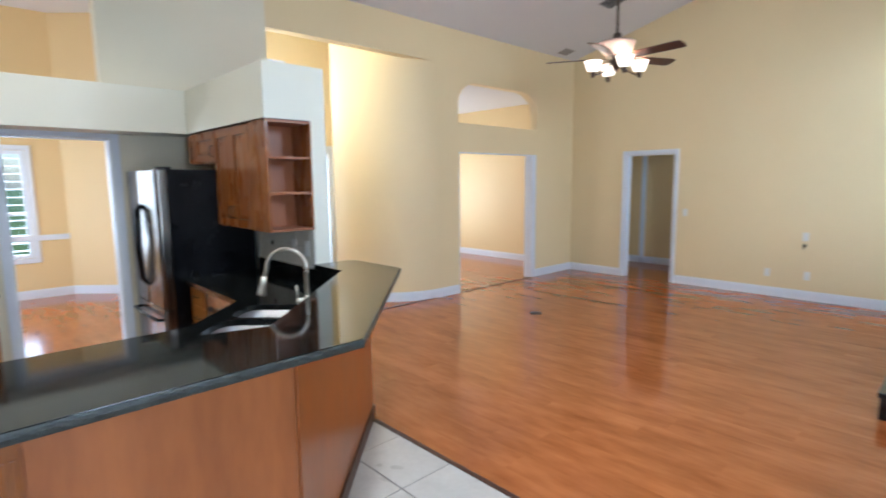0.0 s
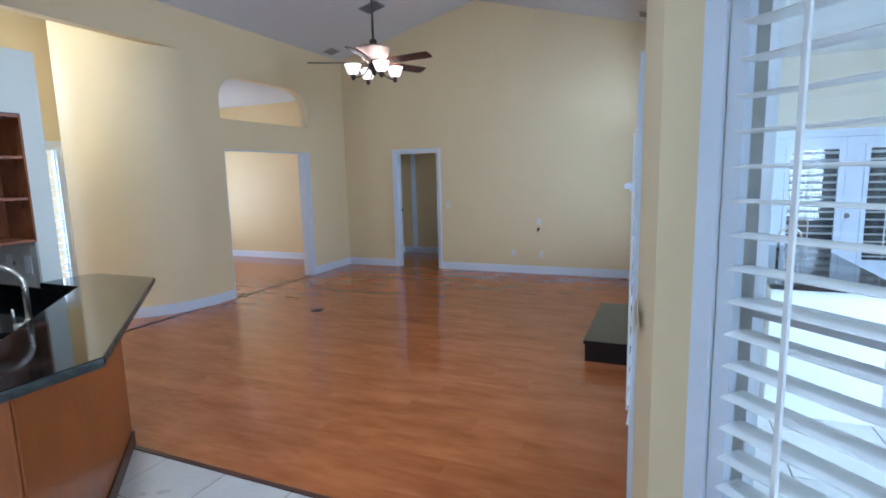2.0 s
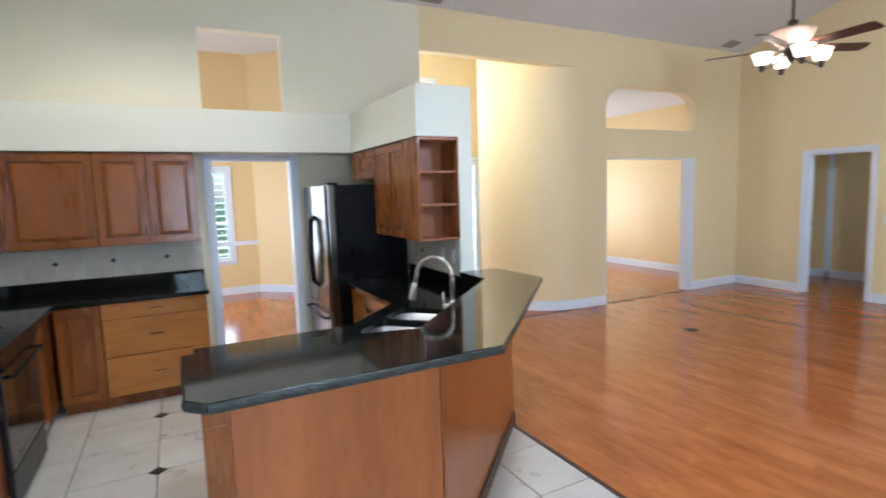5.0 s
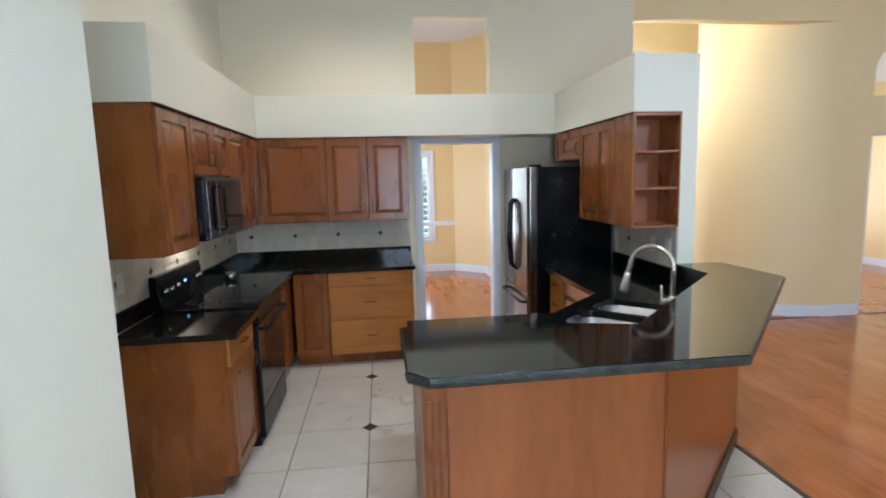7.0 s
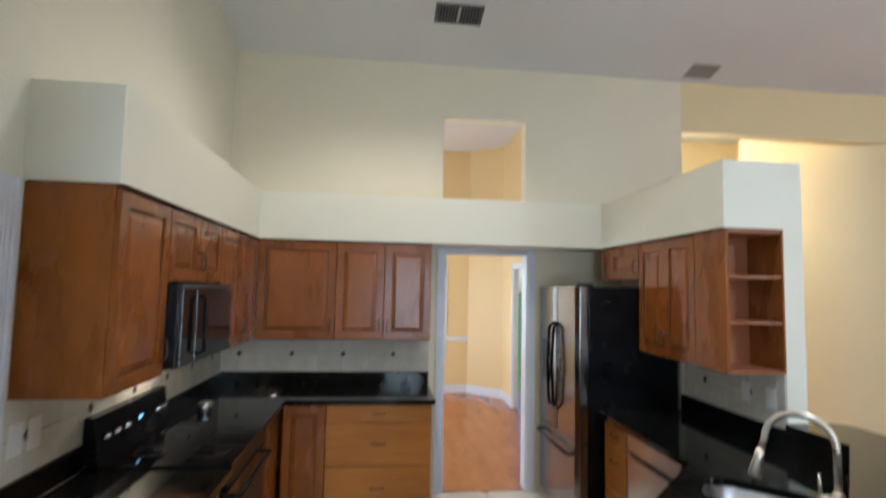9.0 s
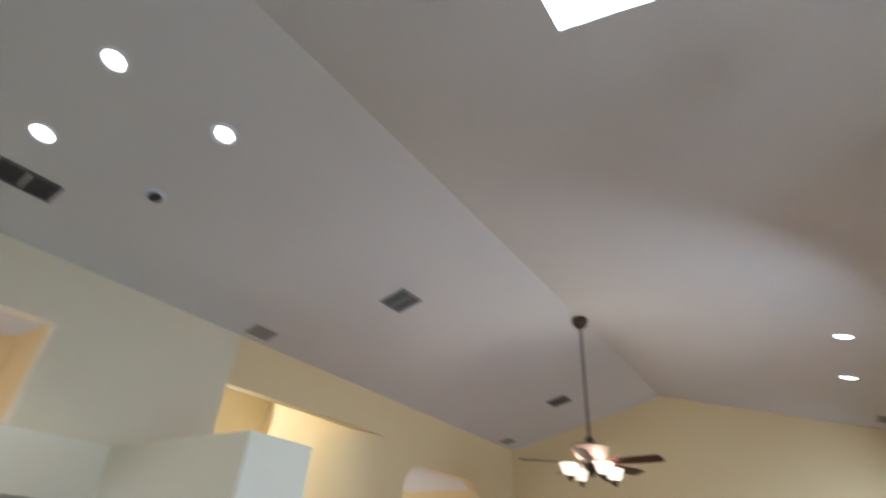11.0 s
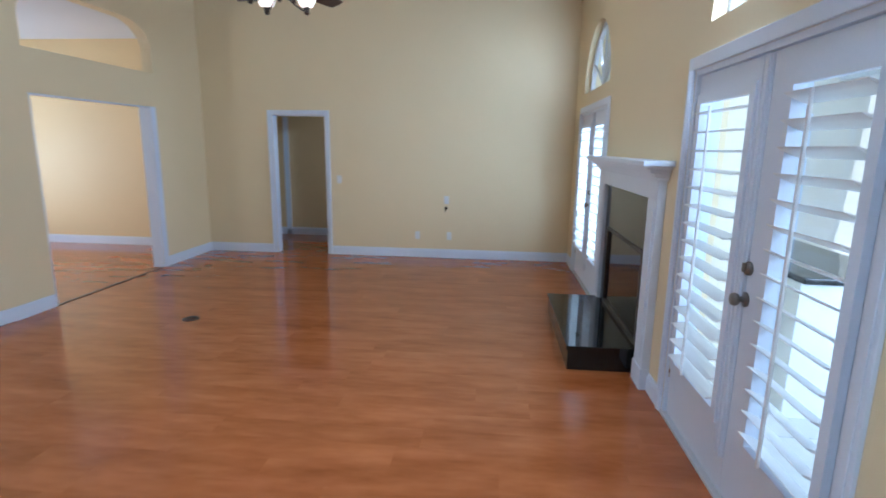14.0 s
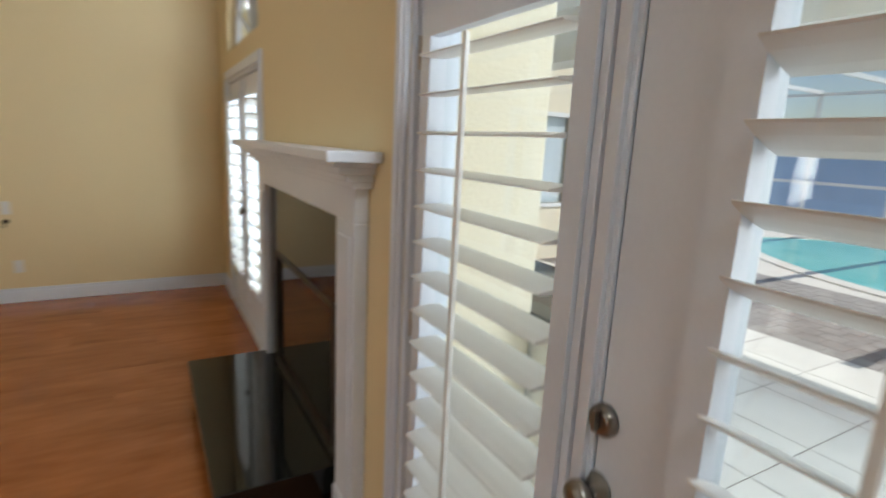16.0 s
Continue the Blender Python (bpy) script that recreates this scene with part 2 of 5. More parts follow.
FENCE = surface("blue_grey_screen", (0.24, 0.38, 0.60), (0.32, 0.47, 0.70), 0.7, scale=2, fine=40, bump=0.01)
ALU = surface("white_aluminium", (0.70, 0.71, 0.72), (0.76, 0.77, 0.78), 0.4, scale=4, fine=50, bump=0.004)
RED = surface("red_cushion", (0.45, 0.02, 0.025), (0.55, 0.035, 0.04), 0.7, scale=8, fine=80, bump=0.03)


# ---- builders ----
def box(bm, x0, x1, y0, y1, z0, z1, bevel=0.0):
    xs, ys, zs = sorted((x0, x1)), sorted((y0, y1)), sorted((z0, z1))
    v = [bm.verts.new((x, y, z)) for z in zs for y in ys for x in xs]
    fs = [bm.faces.new([v[i] for i in q]) for q in ((0, 2, 3, 1), (4, 5, 7, 6), (0, 1, 5, 4), (2, 6, 7, 3), (0, 4, 6, 2), (1, 3, 7, 5))]
    if bevel:
        edges = list({e for f in fs for e in f.edges})
        bmesh.ops.bevel(bm, geom=edges, offset=bevel, segments=2, affect="EDGES", profile=0.6)
    return bm


def prism(bm, pts, z0, z1, axis="z"):
    """A polygon drawn out along an axis; its points are (x, y), or (y, z) along x, or (x, z) along y."""
    def at(p, h):
        return {"z": (p[0], p[1], h), "x": (h, p[0], p[1]), "y": (p[0], h, p[1])}[axis]
    lo = [bm.verts.new(at(p, z0)) for p in pts]
    hi = [bm.verts.new(at(p, z1)) for p in pts]
    faces = [bm.faces.new(lo[::-1]), bm.faces.new(hi)]
    for i in range(len(pts)):
        j = (i + 1) % len(pts)
        faces.append(bm.faces.new((lo[i], lo[j], hi[j], hi[i])))
    bmesh.ops.recalc_face_normals(bm, faces=faces)
    return bm


def bevel_all(bm, offset, segments=2, angle=0.6):
    edges = [e for e in bm.edges if len(e.link_faces) == 2 and e.calc_face_angle(0) > angle]
    bmesh.ops.bevel(bm, geom=edges, offset=offset, segments=segments, affect="EDGES", profile=0.6)
    return bm


def lathe(bm, profile, centre=(0, 0, 0), n=24, axis="z"):
    """A profile of (radius, height) turned round an axis through centre."""
    rings = []
    for r, h in profile:
        ring = []
        for i in range(n):
            a = 2 * math.pi * i / n
            p = (r * math.cos(a), r * math.sin(a), h)
            if axis == "x":
                p = (p[2], p[0], p[1])
            if axis == "y":
                p = (p[0], p[2], p[1])
            ring.append(bm.verts.new(Vector(p) + Vector(centre)))
        rings.append(ring)
    faces = []
    for a, b in zip(rings, rings[1:]):
        for i in range(n):
            j = (i + 1) % n
            faces.append(bm.faces.new((a[i], a[j], b[j], b[i])))
    faces.append(bm.faces.new(rings[0][::-1]))
    faces.append(bm.faces.new(rings[-1]))
    for f in faces[:-2]:
        f.smooth = True
    bmesh.ops.recalc_face_normals(bm, faces=faces)
    return bm


def tube(bm, pts, r, n=12, closed=False):
    """A round bar along points; r is one radius or one for each point."""
    pts = [Vector(p) for p in pts]
    m = len(pts)
    rs = [r] * m if isinstance(r, (int, float)) else r
    rings, side = [], None
    for i, p in enumerate(pts):
        a = pts[(i - 1) % m] if closed or i else p
        b = pts[(i + 1) % m] if closed or i < m - 1 else p
        d = (b - a).normalized()
        if side is None:
            side = d.orthogonal().normalized()
        side = (side - d * side.dot(d)).normalized()
        up = d.cross(side)
        rings.append([bm.verts.new(p + (side * math.cos(2 * math.pi * k / n) + up * math.sin(2 * math.pi * k / n)) * rs[i]) for k in range(n)])
    faces = []
    for i in range(m if closed else m - 1):
        a, b = rings[i], rings[(i + 1) % m]
        for k in range(n):
            q = (k + 1) % n
            f = bm.faces.new((a[k], a[q], b[q], b[k]))
            f.smooth = True
            faces.append(f)
    if not closed:
        faces += [bm.faces.new(rings[0][::-1]), bm.faces.new(rings[-1])]
    bmesh.ops.recalc_face_normals(bm, faces=faces)
    return bm


def mesh_of(name, bm, material):
    me = bpy.data.meshes.new(name)
    bm.to_mesh(me)
    bm.free()
    me.materials.append(material)
    return me


def part(name, bm, material, parent=None, label="", loc=None):
    """One mesh under a thing or part; bm is a bmesh or a mesh to share."""
    me = bm if isinstance(bm, bpy.types.Mesh) else mesh_of(name, bm, material)
    ob = new(name, me)
    if parent is not None:
        ob.parent = parent
    if loc is not None:
        ob.location = loc
    if label:
        ob["label"] = label
    return ob


def thing(name, label, category, m=None, group="", kind=""):
    ob = new(name)
    ob.empty_display_size = 0.1
    if m is not None:
        ob.matrix_world = m
    return tagged(ob, label, category, group, kind)


def B():
    return bmesh.new()


def struct(name, bm, material, label, category):
    return tagged(part(name, bm, material), label, category, kind="structure")


def holed(bm, axis, c0, c1, u0, u1, z0, z1, holes):
    """A wall between planes c0 and c1 of an axis, with rectangular openings (u0, u1, z0, z1)."""
    us = sorted({u0, u1, *[min(max(h[k], u0), u1) for h in holes for k in (0, 1)]})
    for a, b in zip(us, us[1:]):
        cuts = sorted((h[2], h[3]) for h in holes if h[0] <= a + 1e-6 and h[1] >= b - 1e-6)
        low = z0
        for s, e in cuts + [(z1, z1)]:
            if s > low + 1e-6:
                if axis == "x":
                    box(bm, c0, c1, a, b, low, s)
                else:
                    box(bm, a, b, c0, c1, low, s)
            low = max(low, e)
    return bm


def arch_fill(bm, axis, c0, c1, uc, r, rise, z0, z1, n=24):
    """The wall round a half-round opening of half width r and that rise, above z0, up to z1."""
    pts = [(uc + r * math.cos(math.pi * i / n), z0 + rise * math.sin(math.pi * i / n)) for i in range(n + 1)]
    for (ua, za), (ub, zb) in zip(pts, pts[1:]):
        prism(bm, [(ua, za), (ub, zb), (ub, z1), (ua, z1)], c0, c1, axis)
    return bm


# ---- structure ----
XR, YN = 5.43, -6.28          # window wall of the living room; seam between planks and tiles
RX, RZ, LZ = 2.6, 4.42, 3.74  # ridge and left eave of the vault
SR = 0.2686                   # fall of the right slope


def ceil_z(x):
    return RZ - (RX - x) * (RZ - LZ) / RX if x < RX else RZ - (x - RX) * SR


bm = B()
holed(bm, "x", -0.14, 0.0, -5.75, 0.14, -0.02, 4.16, [
    (-5.75, -3.3, -0.02, 3.26), (-2.92, -1.19, -0.02, 2.07), (-2.93, -1.06, 2.48, 3.06)])
for uc, sgn, rx in ((-2.93, 1, 0.40), (-1.06, -1, 0.46)):
    pts = [(uc + sgn * rx * (1 - math.cos(math.pi / 2 * i / 10)), 2.74 + 0.32 * math.sin(math.pi / 2 * i / 10)) for i in range(11)]
    for a, b in zip(pts, pts[1:]):
        prism(bm, [a, b, (b[0], 3.0601), (a[0], 3.0601)], -0.139, -0.001, "x")
struct("wall_west", bm, PAINT, "pale yellow painted wall with high arched opening and doorways", "wall")

bm = B()
holed(bm, "x", -0.14, 0.0, -9.96, -5.75, -0.02, 4.16, [(-7.98, -7.23, -0.02, 2.05), (-8.01, -7.26, 2.46, 3.26)])
struct("wall_kitchen", bm, PAINT_M, "pale cream kitchen wall with niche above the doorway", "wall")

bm = B()
holed(bm, "y", 0.0, 0.14, 0.0, XR + 0.2, -0.02, 3.0, [(1.07, 1.87, -0.02, 2.05)])
prism(bm, [(0, 3.0), (XR + 0.2, 3.0), (XR + 0.2, ceil_z(XR + 0.2) + 0.05), (RX, RZ + 0.05), (0, LZ + 0.05)], 0.0, 0.14, "y")
struct("wall_north", bm, PAINT, "tall pale yellow gable wall with one doorway", "wall")

bm = B()
ARCHES = ((-5.245, 0.735), (-1.35, 0.735))
prism(bm, [(XR, -6.04), (XR, -6.0401), (5.50, -6.48), (5.70, -6.48), (XR + 0.2, -6.04)], -0.02, ceil_z(XR) + 0.02)
holed(bm, "x", XR, XR + 0.2, -6.04, 0.0, -0.02, ceil_z(XR) + 0.02, [
    (-5.95, -4.37, -0.02, 2.06), (-2.14, -0.56, -0.02, 2.06), (-5.98, -4.51, 2.285, 3.035), (-2.085, -0.615, 2.285, 3.035)])
for yc, r in ARCHES:
    arch_fill(bm, "x", XR + 0.001, XR + 0.199, yc, r, 0.72, 2.285, 3.036)
struct("wall_east", bm, PAINT, "pale yellow window wall with two half-round windows", "wall")

# bay of the breakfast nook
BAY = pose(5.50, -6.48, 0, 0, 0, 135)   # local x runs back along the wall, y into the nook
bm = B()
holed(bm, "y", -0.16, 0.0, -1.62, -0.002, -0.02, 3.75, [(-1.30, -0.235, 0.45, 2.42)])
bm.transform(BAY)
struct("wall_bay", bm, PAINT, "pale yellow angled nook wall beside the shuttered window", "wall")
bm = B()
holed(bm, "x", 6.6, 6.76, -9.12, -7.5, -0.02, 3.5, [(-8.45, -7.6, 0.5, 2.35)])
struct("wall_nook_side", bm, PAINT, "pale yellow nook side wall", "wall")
bm = B()
holed(bm, "y", -9.26, -9.12, 3.80, 6.76, -0.02, 4.4, [(4.38, 5.18, -0.02, 2.05)])
box(bm, 3.80, 3.94, -9.818, -9.2605, -0.02, 4.3)
struct("wall_pantry", bm, PAINT_K, "cream painted wall end beside the kitchen", "wall")
bm = B()
holed(bm, "y", -9.96, -9.82, 0.0, 3.94, -0.02, 3.7, [(2.62, 3.50, -0.02, 1.995)])
prism(bm, [(0, 3.7), (3.94, 3.7), (3.94, ceil_z(3.94) + 0.05), (RX, RZ + 0.05), (0, LZ + 0.05)], -9.96, -9.82, "y")
struct("wall_south", bm, PAINT_K, "cream painted kitchen wall with a cased doorway", "wall")
bm = B()
box(bm, 0.0, 1.92, -6.355, -6.237, 0, 2.465)
struct("wall_fridge", bm, PAINT_K, "cream painted partition ending in a plain column", "wall")
bm = B()
box(bm, 0.352, 1.92, -6.70, -6.355, 2.09, 2.465)
struct("soffit_fridge", bm, PAINT_K, "cream painted soffit above the wall cabinets", "soffit")
bm = B()
box(bm, 0.0, 0.352, -9.485, -6.357, 2.09, 2.465, 0.004)
struct("soffit_back", bm, PAINT_K, "cream painted plant ledge above the kitchen doorway", "soffit")
bm = B()
box(bm, 0.0, 2.495, -9.82, -9.487, 2.09, 2.465, 0.004)
struct("soffit_range", bm, PAINT_K, "cream painted soffit above the range cabinets", "soffit")

# rounded wall of the foyer
bm = B()
outer = [(-1 + math.cos(a), -3.3 + math.sin(a)) for a in [-math.pi / 2 * i / 48 for i in range(49)]]
prism(bm, outer + [(-1.14, -4.3), (-1.14, -3.302), (-0.002, -3.302)], -0.02, 3.98)
struct("wall_curved", bm, PAINT, "rounded pale yellow wall between foyer and living room", "wall")

# rooms behind
bm = B()
holed(bm, "x", -2.74, -2.6, -6.5, -3.16, -0.02, 4.0, [(-3.95, -3.45, 0.15, 2.2), (-5.7, -4.5, 0.1, 2.3), (-5.9, -4.3, 2.6, 3.5)])
box(bm, -2.6, -0.14, -6.498, -6.36, -0.02, 4.0)
box(bm, -2.6, -1.14, -3.3, -3.16, -0.02, 4.0)
box(bm, -1.14, -0.14, -3.3, -3.16, -0.02, 4.0)
struct("wall_foyer", bm, PAINT, "pale yellow foyer walls", "wall")
bm = B()
box(bm, -2.74, -0.14, -6.5, -3.16, 4.0, 4.1)
struct("ceiling_foyer", bm, PAINT_C, "white foyer ceiling", "ceiling")
bm = B()
holed(bm, "x", -4.14, -4.0, -3.16, 0.34, -0.02, 3.15, [(-2.5, -0.5, 0.6, 2.2)])
box(bm, -4.0, -0.14, 0.2, 0.34, -0.02, 3.15)
box(bm, -0.14, 0.0, 0.141, 0.34, -0.02, 3.15)
box(bm, -4.0, -2.74, -3.3, -3.16, -0.02, 3.15)
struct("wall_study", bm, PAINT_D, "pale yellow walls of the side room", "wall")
bm = B()
box(bm, -4.14, -0.14, -3.16, 0.34, 3.15, 3.25)
struct("ceiling_study", bm, PAINT_C, "white ceiling of the side room", "ceiling")
bm = B()
holed(bm, "x", -4.34, -4.2, -10.04, -6.36, -0.02, 4.1, [(-8.5, -7.48, 0.6, 2.15)])
holed(bm, "y", -10.04, -9.9, -4.2, -0.14, -0.02, 4.1, [(-3.4, -1.2, 0.6, 2.2)])
holed(bm, "y", -6.56, -6.5, -4.2, -0.14, -0.02, 4.1, [(-3.0, -2.2, -0.02, 2.05)])
prism(bm, [(-4.2, -7.05), (-3.75, -6.56), (-4.2, -6.56)], -0.02, 4.1)
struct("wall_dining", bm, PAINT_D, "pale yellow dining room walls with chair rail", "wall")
bm = B()
box(bm, -4.34, -0.14, -10.04, -6.5, 4.1, 4.2)
struct("ceiling_dining", bm, PAINT_C, "white dining room ceiling", "ceiling")
bm = B()
box(bm, 0.2, 0.34, 0.14, 1.75, -0.02, 2.6)
holed(bm, "x", 2.3, 2.44, 0.14, 1.62, -0.02, 2.6, [(0.5, 1.3, 0.9, 2.1)])
box(bm, 0.2, 2.44, 1.62, 1.75, -0.02, 2.6)
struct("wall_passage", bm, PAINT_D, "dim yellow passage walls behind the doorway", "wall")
bm = B()
box(bm, 0.2, 2.44, 0.14, 1.75, 2.6, 2.7)
struct("ceiling_passage", bm, PAINT_C, "white passage ceiling", "ceiling")
bm = B()
holed(bm, "y", -11.2, -11.06, 2.0, 4.2, -0.02, 2.6, [(2.9, 3.8, 0.8, 2.1)])
box(bm, 2.0, 2.14, -11.06, -9.96, -0.02, 2.6)
box(bm, 4.06, 4.2, -11.06, -9.44, -0.02, 2.6)
box(bm, 2.0, 4.2, -11.2, -9.96, 2.6, 2.7)
box(bm, 4.21, 5.2, -9.5, -9.38, -0.02, 2.06)
struct("wall_laundry", bm, PAINT_D, "yellow walls of the back passage", "wall")

# vaulted ceiling, with the skylight well
bm = B()


def slope(x0, x1, y0, y1, t=0.12):
    prism(bm, [(x0, ceil_z(x0)), (x1, ceil_z(x1)), (x1, ceil_z(x1) + t), (x0, ceil_z(x0) + t)], y0, y1, "y")


slope(-0.14, RX, -9.96, 0.14)
SKX, SKY = (4.0, 4.8), (-7.75, -7.05)
slope(RX, SKX[0], -9.96, 0.14)
slope(SKX[0], SKX[1], -9.96, SKY[0])
slope(SKX[0], SKX[1], SKY[1], 0.14)
slope(SKX[1], XR + 0.2, -9.96, 0.14)
slope(XR + 0.2, 6.9, -9.96, -6.3)
zt = 4.601
box(bm, SKX[0] - 0.05, SKX[0], SKY[0] - 0.05, SKY[1] + 0.05, ceil_z(SKX[0]) + 0.11, zt)
box(bm, SKX[1], SKX[1] + 0.05, SKY[0] - 0.05, SKY[1] + 0.05, ceil_z(SKX[1]) + 0.11, zt)
for ya, yb in ((SKY[0] - 0.05, SKY[0]), (SKY[1], SKY[1] + 0.05)):
    prism(bm, [(SKX[0], ceil_z(SKX[0]) + 0.11), (SKX[1], ceil_z(SKX[1]) + 0.11), (SKX[1], zt), (SKX[0], zt)], ya, yb, "y")
struct("ceiling", bm, PAINT_C, "white vaulted ceiling with a skylight well", "ceiling")

# floors: beds under planks and tiles, lawn sheet outside
bm = B()
box(bm, -4.34, XR + 0.02, YN, 1.75, -0.12, -0.008)
box(bm, -4.34, 0.0, -10.04, YN, -0.12, -0.008)
floor = struct("floor", bm, PLANK, "glossy red-brown wood laminate floor", "floor")
bm = B()
box(bm, 0.0, 6.76, -11.2, YN, -0.12, -0.004)
tile_floor = struct("tile_floor", bm, GROUT, "beige ceramic tile floor with dark grout", "floor")


# ---- trim ----
def base_run(bm, pts, h=0.13, t=0.016):
    """Baseboard along points; the room lies to the left of the way."""
    for (x0, y0), (x1, y1) in zip(pts, pts[1:]):
        d = Vector((x1 - x0, y1 - y0)).normalized()
        n = Vector((-d.y, d.x))
        for hh, tt in ((h * 0.8, t), (h, t * 0.55)):
            prism(bm, [(x0, y0), (x1, y1), (x1 + n.x * tt, y1 + n.y * tt), (x0 + n.x * tt, y0 + n.y * tt)], 0, hh)


def baseboard(label, *runs):
    bm = B()
    for r in runs:
        base_run(bm, r)
    return struct("baseboard", bm, TRIM, label, "baseboard")


baseboard("white baseboard along the gable wall", [(1.0, 0), (0.0, 0), (0.0, -1.12)], [(XR, 0), (1.94, 0)])
baseboard("white baseboard along the window wall", [(XR, -0.49), (XR, 0)], [(XR, -2.3), (XR, -2.2)], [(XR, -4.3), (XR, -4.06)], [(5.50, -6.48), (XR, -6.04)])
baseboard("white curved baseboard below the rounded wall", [(0, -2.93), (0, -3.3)] + outer[1:])
baseboard("white baseboard of the side room", [(-0.14, 0.2), (-4.0, 0.2)])
baseboard("white baseboard of the passage", [(0.34, 1.62), (0.34, 0.14)], [(2.3, 1.62), (0.34, 1.62)], [(2.3, 0.14), (2.3, 1.62)])
baseboard("white baseboard of the dining room", [(-3.75, -6.56), (-4.2, -7.05), (-4.2, -9.9)], [(-0.14, -6.56), (-2.13, -6.56)], [(-3.07, -6.56), (-3.75, -6.56)])
bm = B()
box(bm, -4.2, -4.175, -9.9, -7.05, 0.85, 0.93, 0.006)
struct("chair_rail", bm, TRIM, "white chair rail round the dining room", "trim")


def casing(name, label, m, w, h, cw=0.065, t=0.018, top=True, sides=(True, True), depth=0.14):
    """Flat stepped casing round an opening 0..w; local y points out of the wall face, jamb lining goes back through it."""
    ob = thing(name, label, "door frame", m, kind="structure")
    for s, x in ((0, -cw), (1, w)):
        if sides[s]:
            bm = B()
            box(bm, x, x + cw, 0.002, t, 0, h + (cw if top else 0), 0.004)
            for c0, c1, up in ((0.0, 0.26, 0.010), (0.30, 0.52, 0.007), (0.58, 0.72, 0.004)):
                a, b = (x + cw * c0, x + cw * c1) if s == 0 else (x + cw * (1 - c1), x + cw * (1 - c0))
                box(bm, a, b, t, t + up, 0, h + (cw * (1 - c0) if top else 0), 0.003)
            part("side_casing", bm, TRIM, ob)
    if top:
        bm = B()
        box(bm, 0.0005, w - 0.0005, 0.002, t, h, h + cw, 0.004)
        for c0, c1, up in ((0.0, 0.26, 0.010), (0.30, 0.52, 0.007), (0.58, 0.72, 0.004)):
            box(bm, 0.0005, w - 0.0005, t, t + up, h + cw * (1 - c1), h + cw * (1 - c0), 0.003)
        part("head_casing", bm, TRIM, ob)
    bm = B()
    box(bm, 0.002, 0.014, -depth + 0.002, 0.0015, 0, h - 0.002)
    box(bm, w - 0.014, w - 0.002, -depth + 0.002, 0.0015, 0, h - 0.002)
    box(bm, 0.0145, w - 0.0145, -depth + 0.002, 0.0015, h - 0.014, h - 0.002)
    part("jamb", bm, TRIM, ob)
    return ob


casing("door_frame_gable", "white cased doorway in the gable wall", pose(1.87, 0, 0, 0, 0, 180), 0.80, 2.05)
casing("door_frame_kitchen", "white cased doorway from kitchen to dining room", pose(0, -7.23, 0, 0, 0, -90), 0.75, 2.05)
casing("door_frame_study", "wide doorway with one white casing", pose(0, -1.19, 0, 0, 0, -90), 1.73, 2.07, cw=0.08, top=False, sides=(True, False))
casing("door_frame_laundry", "white cased doorway beside the range cabinets", pose(2.62, -9.82, 0, 0, 0, 0), 0.88, 1.995, cw=0.092, sides=(True, True))
casing("door_frame_pantry", "white cased pantry doorway", pose(4.38, -9.12, 0, 0, 0, 0), 0.80, 2.05)
casing("door_frame_dining", "white cased side doorway of the dining room", pose(-2.2, -6.56, 0, 0, 0, 180), 0.80, 2.05, depth=0.06)


# ---- doors, shutters and windows ----
LOUVER_MESH = {}


def louver_mesh(w):
    key = round(w, 3)
    if key not in LOUVER_MESH:
        bm = B()
        pts = [(-0.05, 0.0), (-0.046, 0.0026), (-0.02, 0.0052), (0.02, 0.0052), (0.046, 0.0026), (0.05, 0.0), (0.046, -0.0026), (0.02, -0.0052), (-0.02, -0.0052), (-0.046, -0.0026)]
        prism(bm, pts, 0, w, "x")
        LOUVER_MESH[key] = mesh_of("louver", bm, LOUVER)
    return LOUVER_MESH[key]


def shutter(parent, x0, x1, z0, z1, y, frame_w=0.05, pitch=0.104, tilt=-5, rod_at=0.42):
    """A framed plantation shutter in the plane y, with a tilt rod; the room lies towards +y."""
    sh = part("shutter", holed(B(), "y", y, y + 0.03, x0, x1, z0, z1, [(x0 + frame_w, x1 - frame_w, z0 + frame_w, z1 - frame_w)]), TRIM, parent, "white louvered shutter")
    n = int((z1 - z0 - 2 * frame_w) / pitch)
    step = (z1 - z0 - 2 * frame_w) / n
    me = louver_mesh(x1 - x0 - 2 * frame_w - 0.004)
    for i in range(n):
        lv = part("louver", me, LOUVER, sh, loc=(x0 + frame_w + 0.002, y + 0.015, z0 + frame_w + (i + 0.5) * step))
        lv.rotation_euler = (radians(tilt), 0, 0)
    xr = x0 + frame_w + (x1 - x0 - 2 * frame_w) * rod_at
    part("tilt_rod", box(B(), xr - 0.007, xr + 0.007, y + 0.066, y + 0.078, z0 + frame_w + 0.03, z1 - frame_w - 0.03, 0.002), LOUVER, sh)
    return sh


def knob_set(parent, x, y, z):
    kb = part("knob", lathe(B(), [(0.033, 0), (0.034, 0.008), (0.014, 0.012), (0.012, 0.03), (0.026, 0.036), (0.030, 0.05), (0.026, 0.062), (0.010, 0.066)], (x, y, z), 20, "y"), KNOB, parent, "brushed nickel door knob")
    part("deadbolt", lathe(B(), [(0.031, 0), (0.031, 0.008), (0.026, 0.018), (0.018, 0.02)], (x, y, z + 0.14), 20, "y"), KNOB, parent, "brushed nickel deadbolt")
    part("thumb_turn", box(B(), x - 0.004, x + 0.004, y + 0.02, y + 0.034, z + 0.125, z + 0.165, 0.002), KNOB, parent)
    return kb


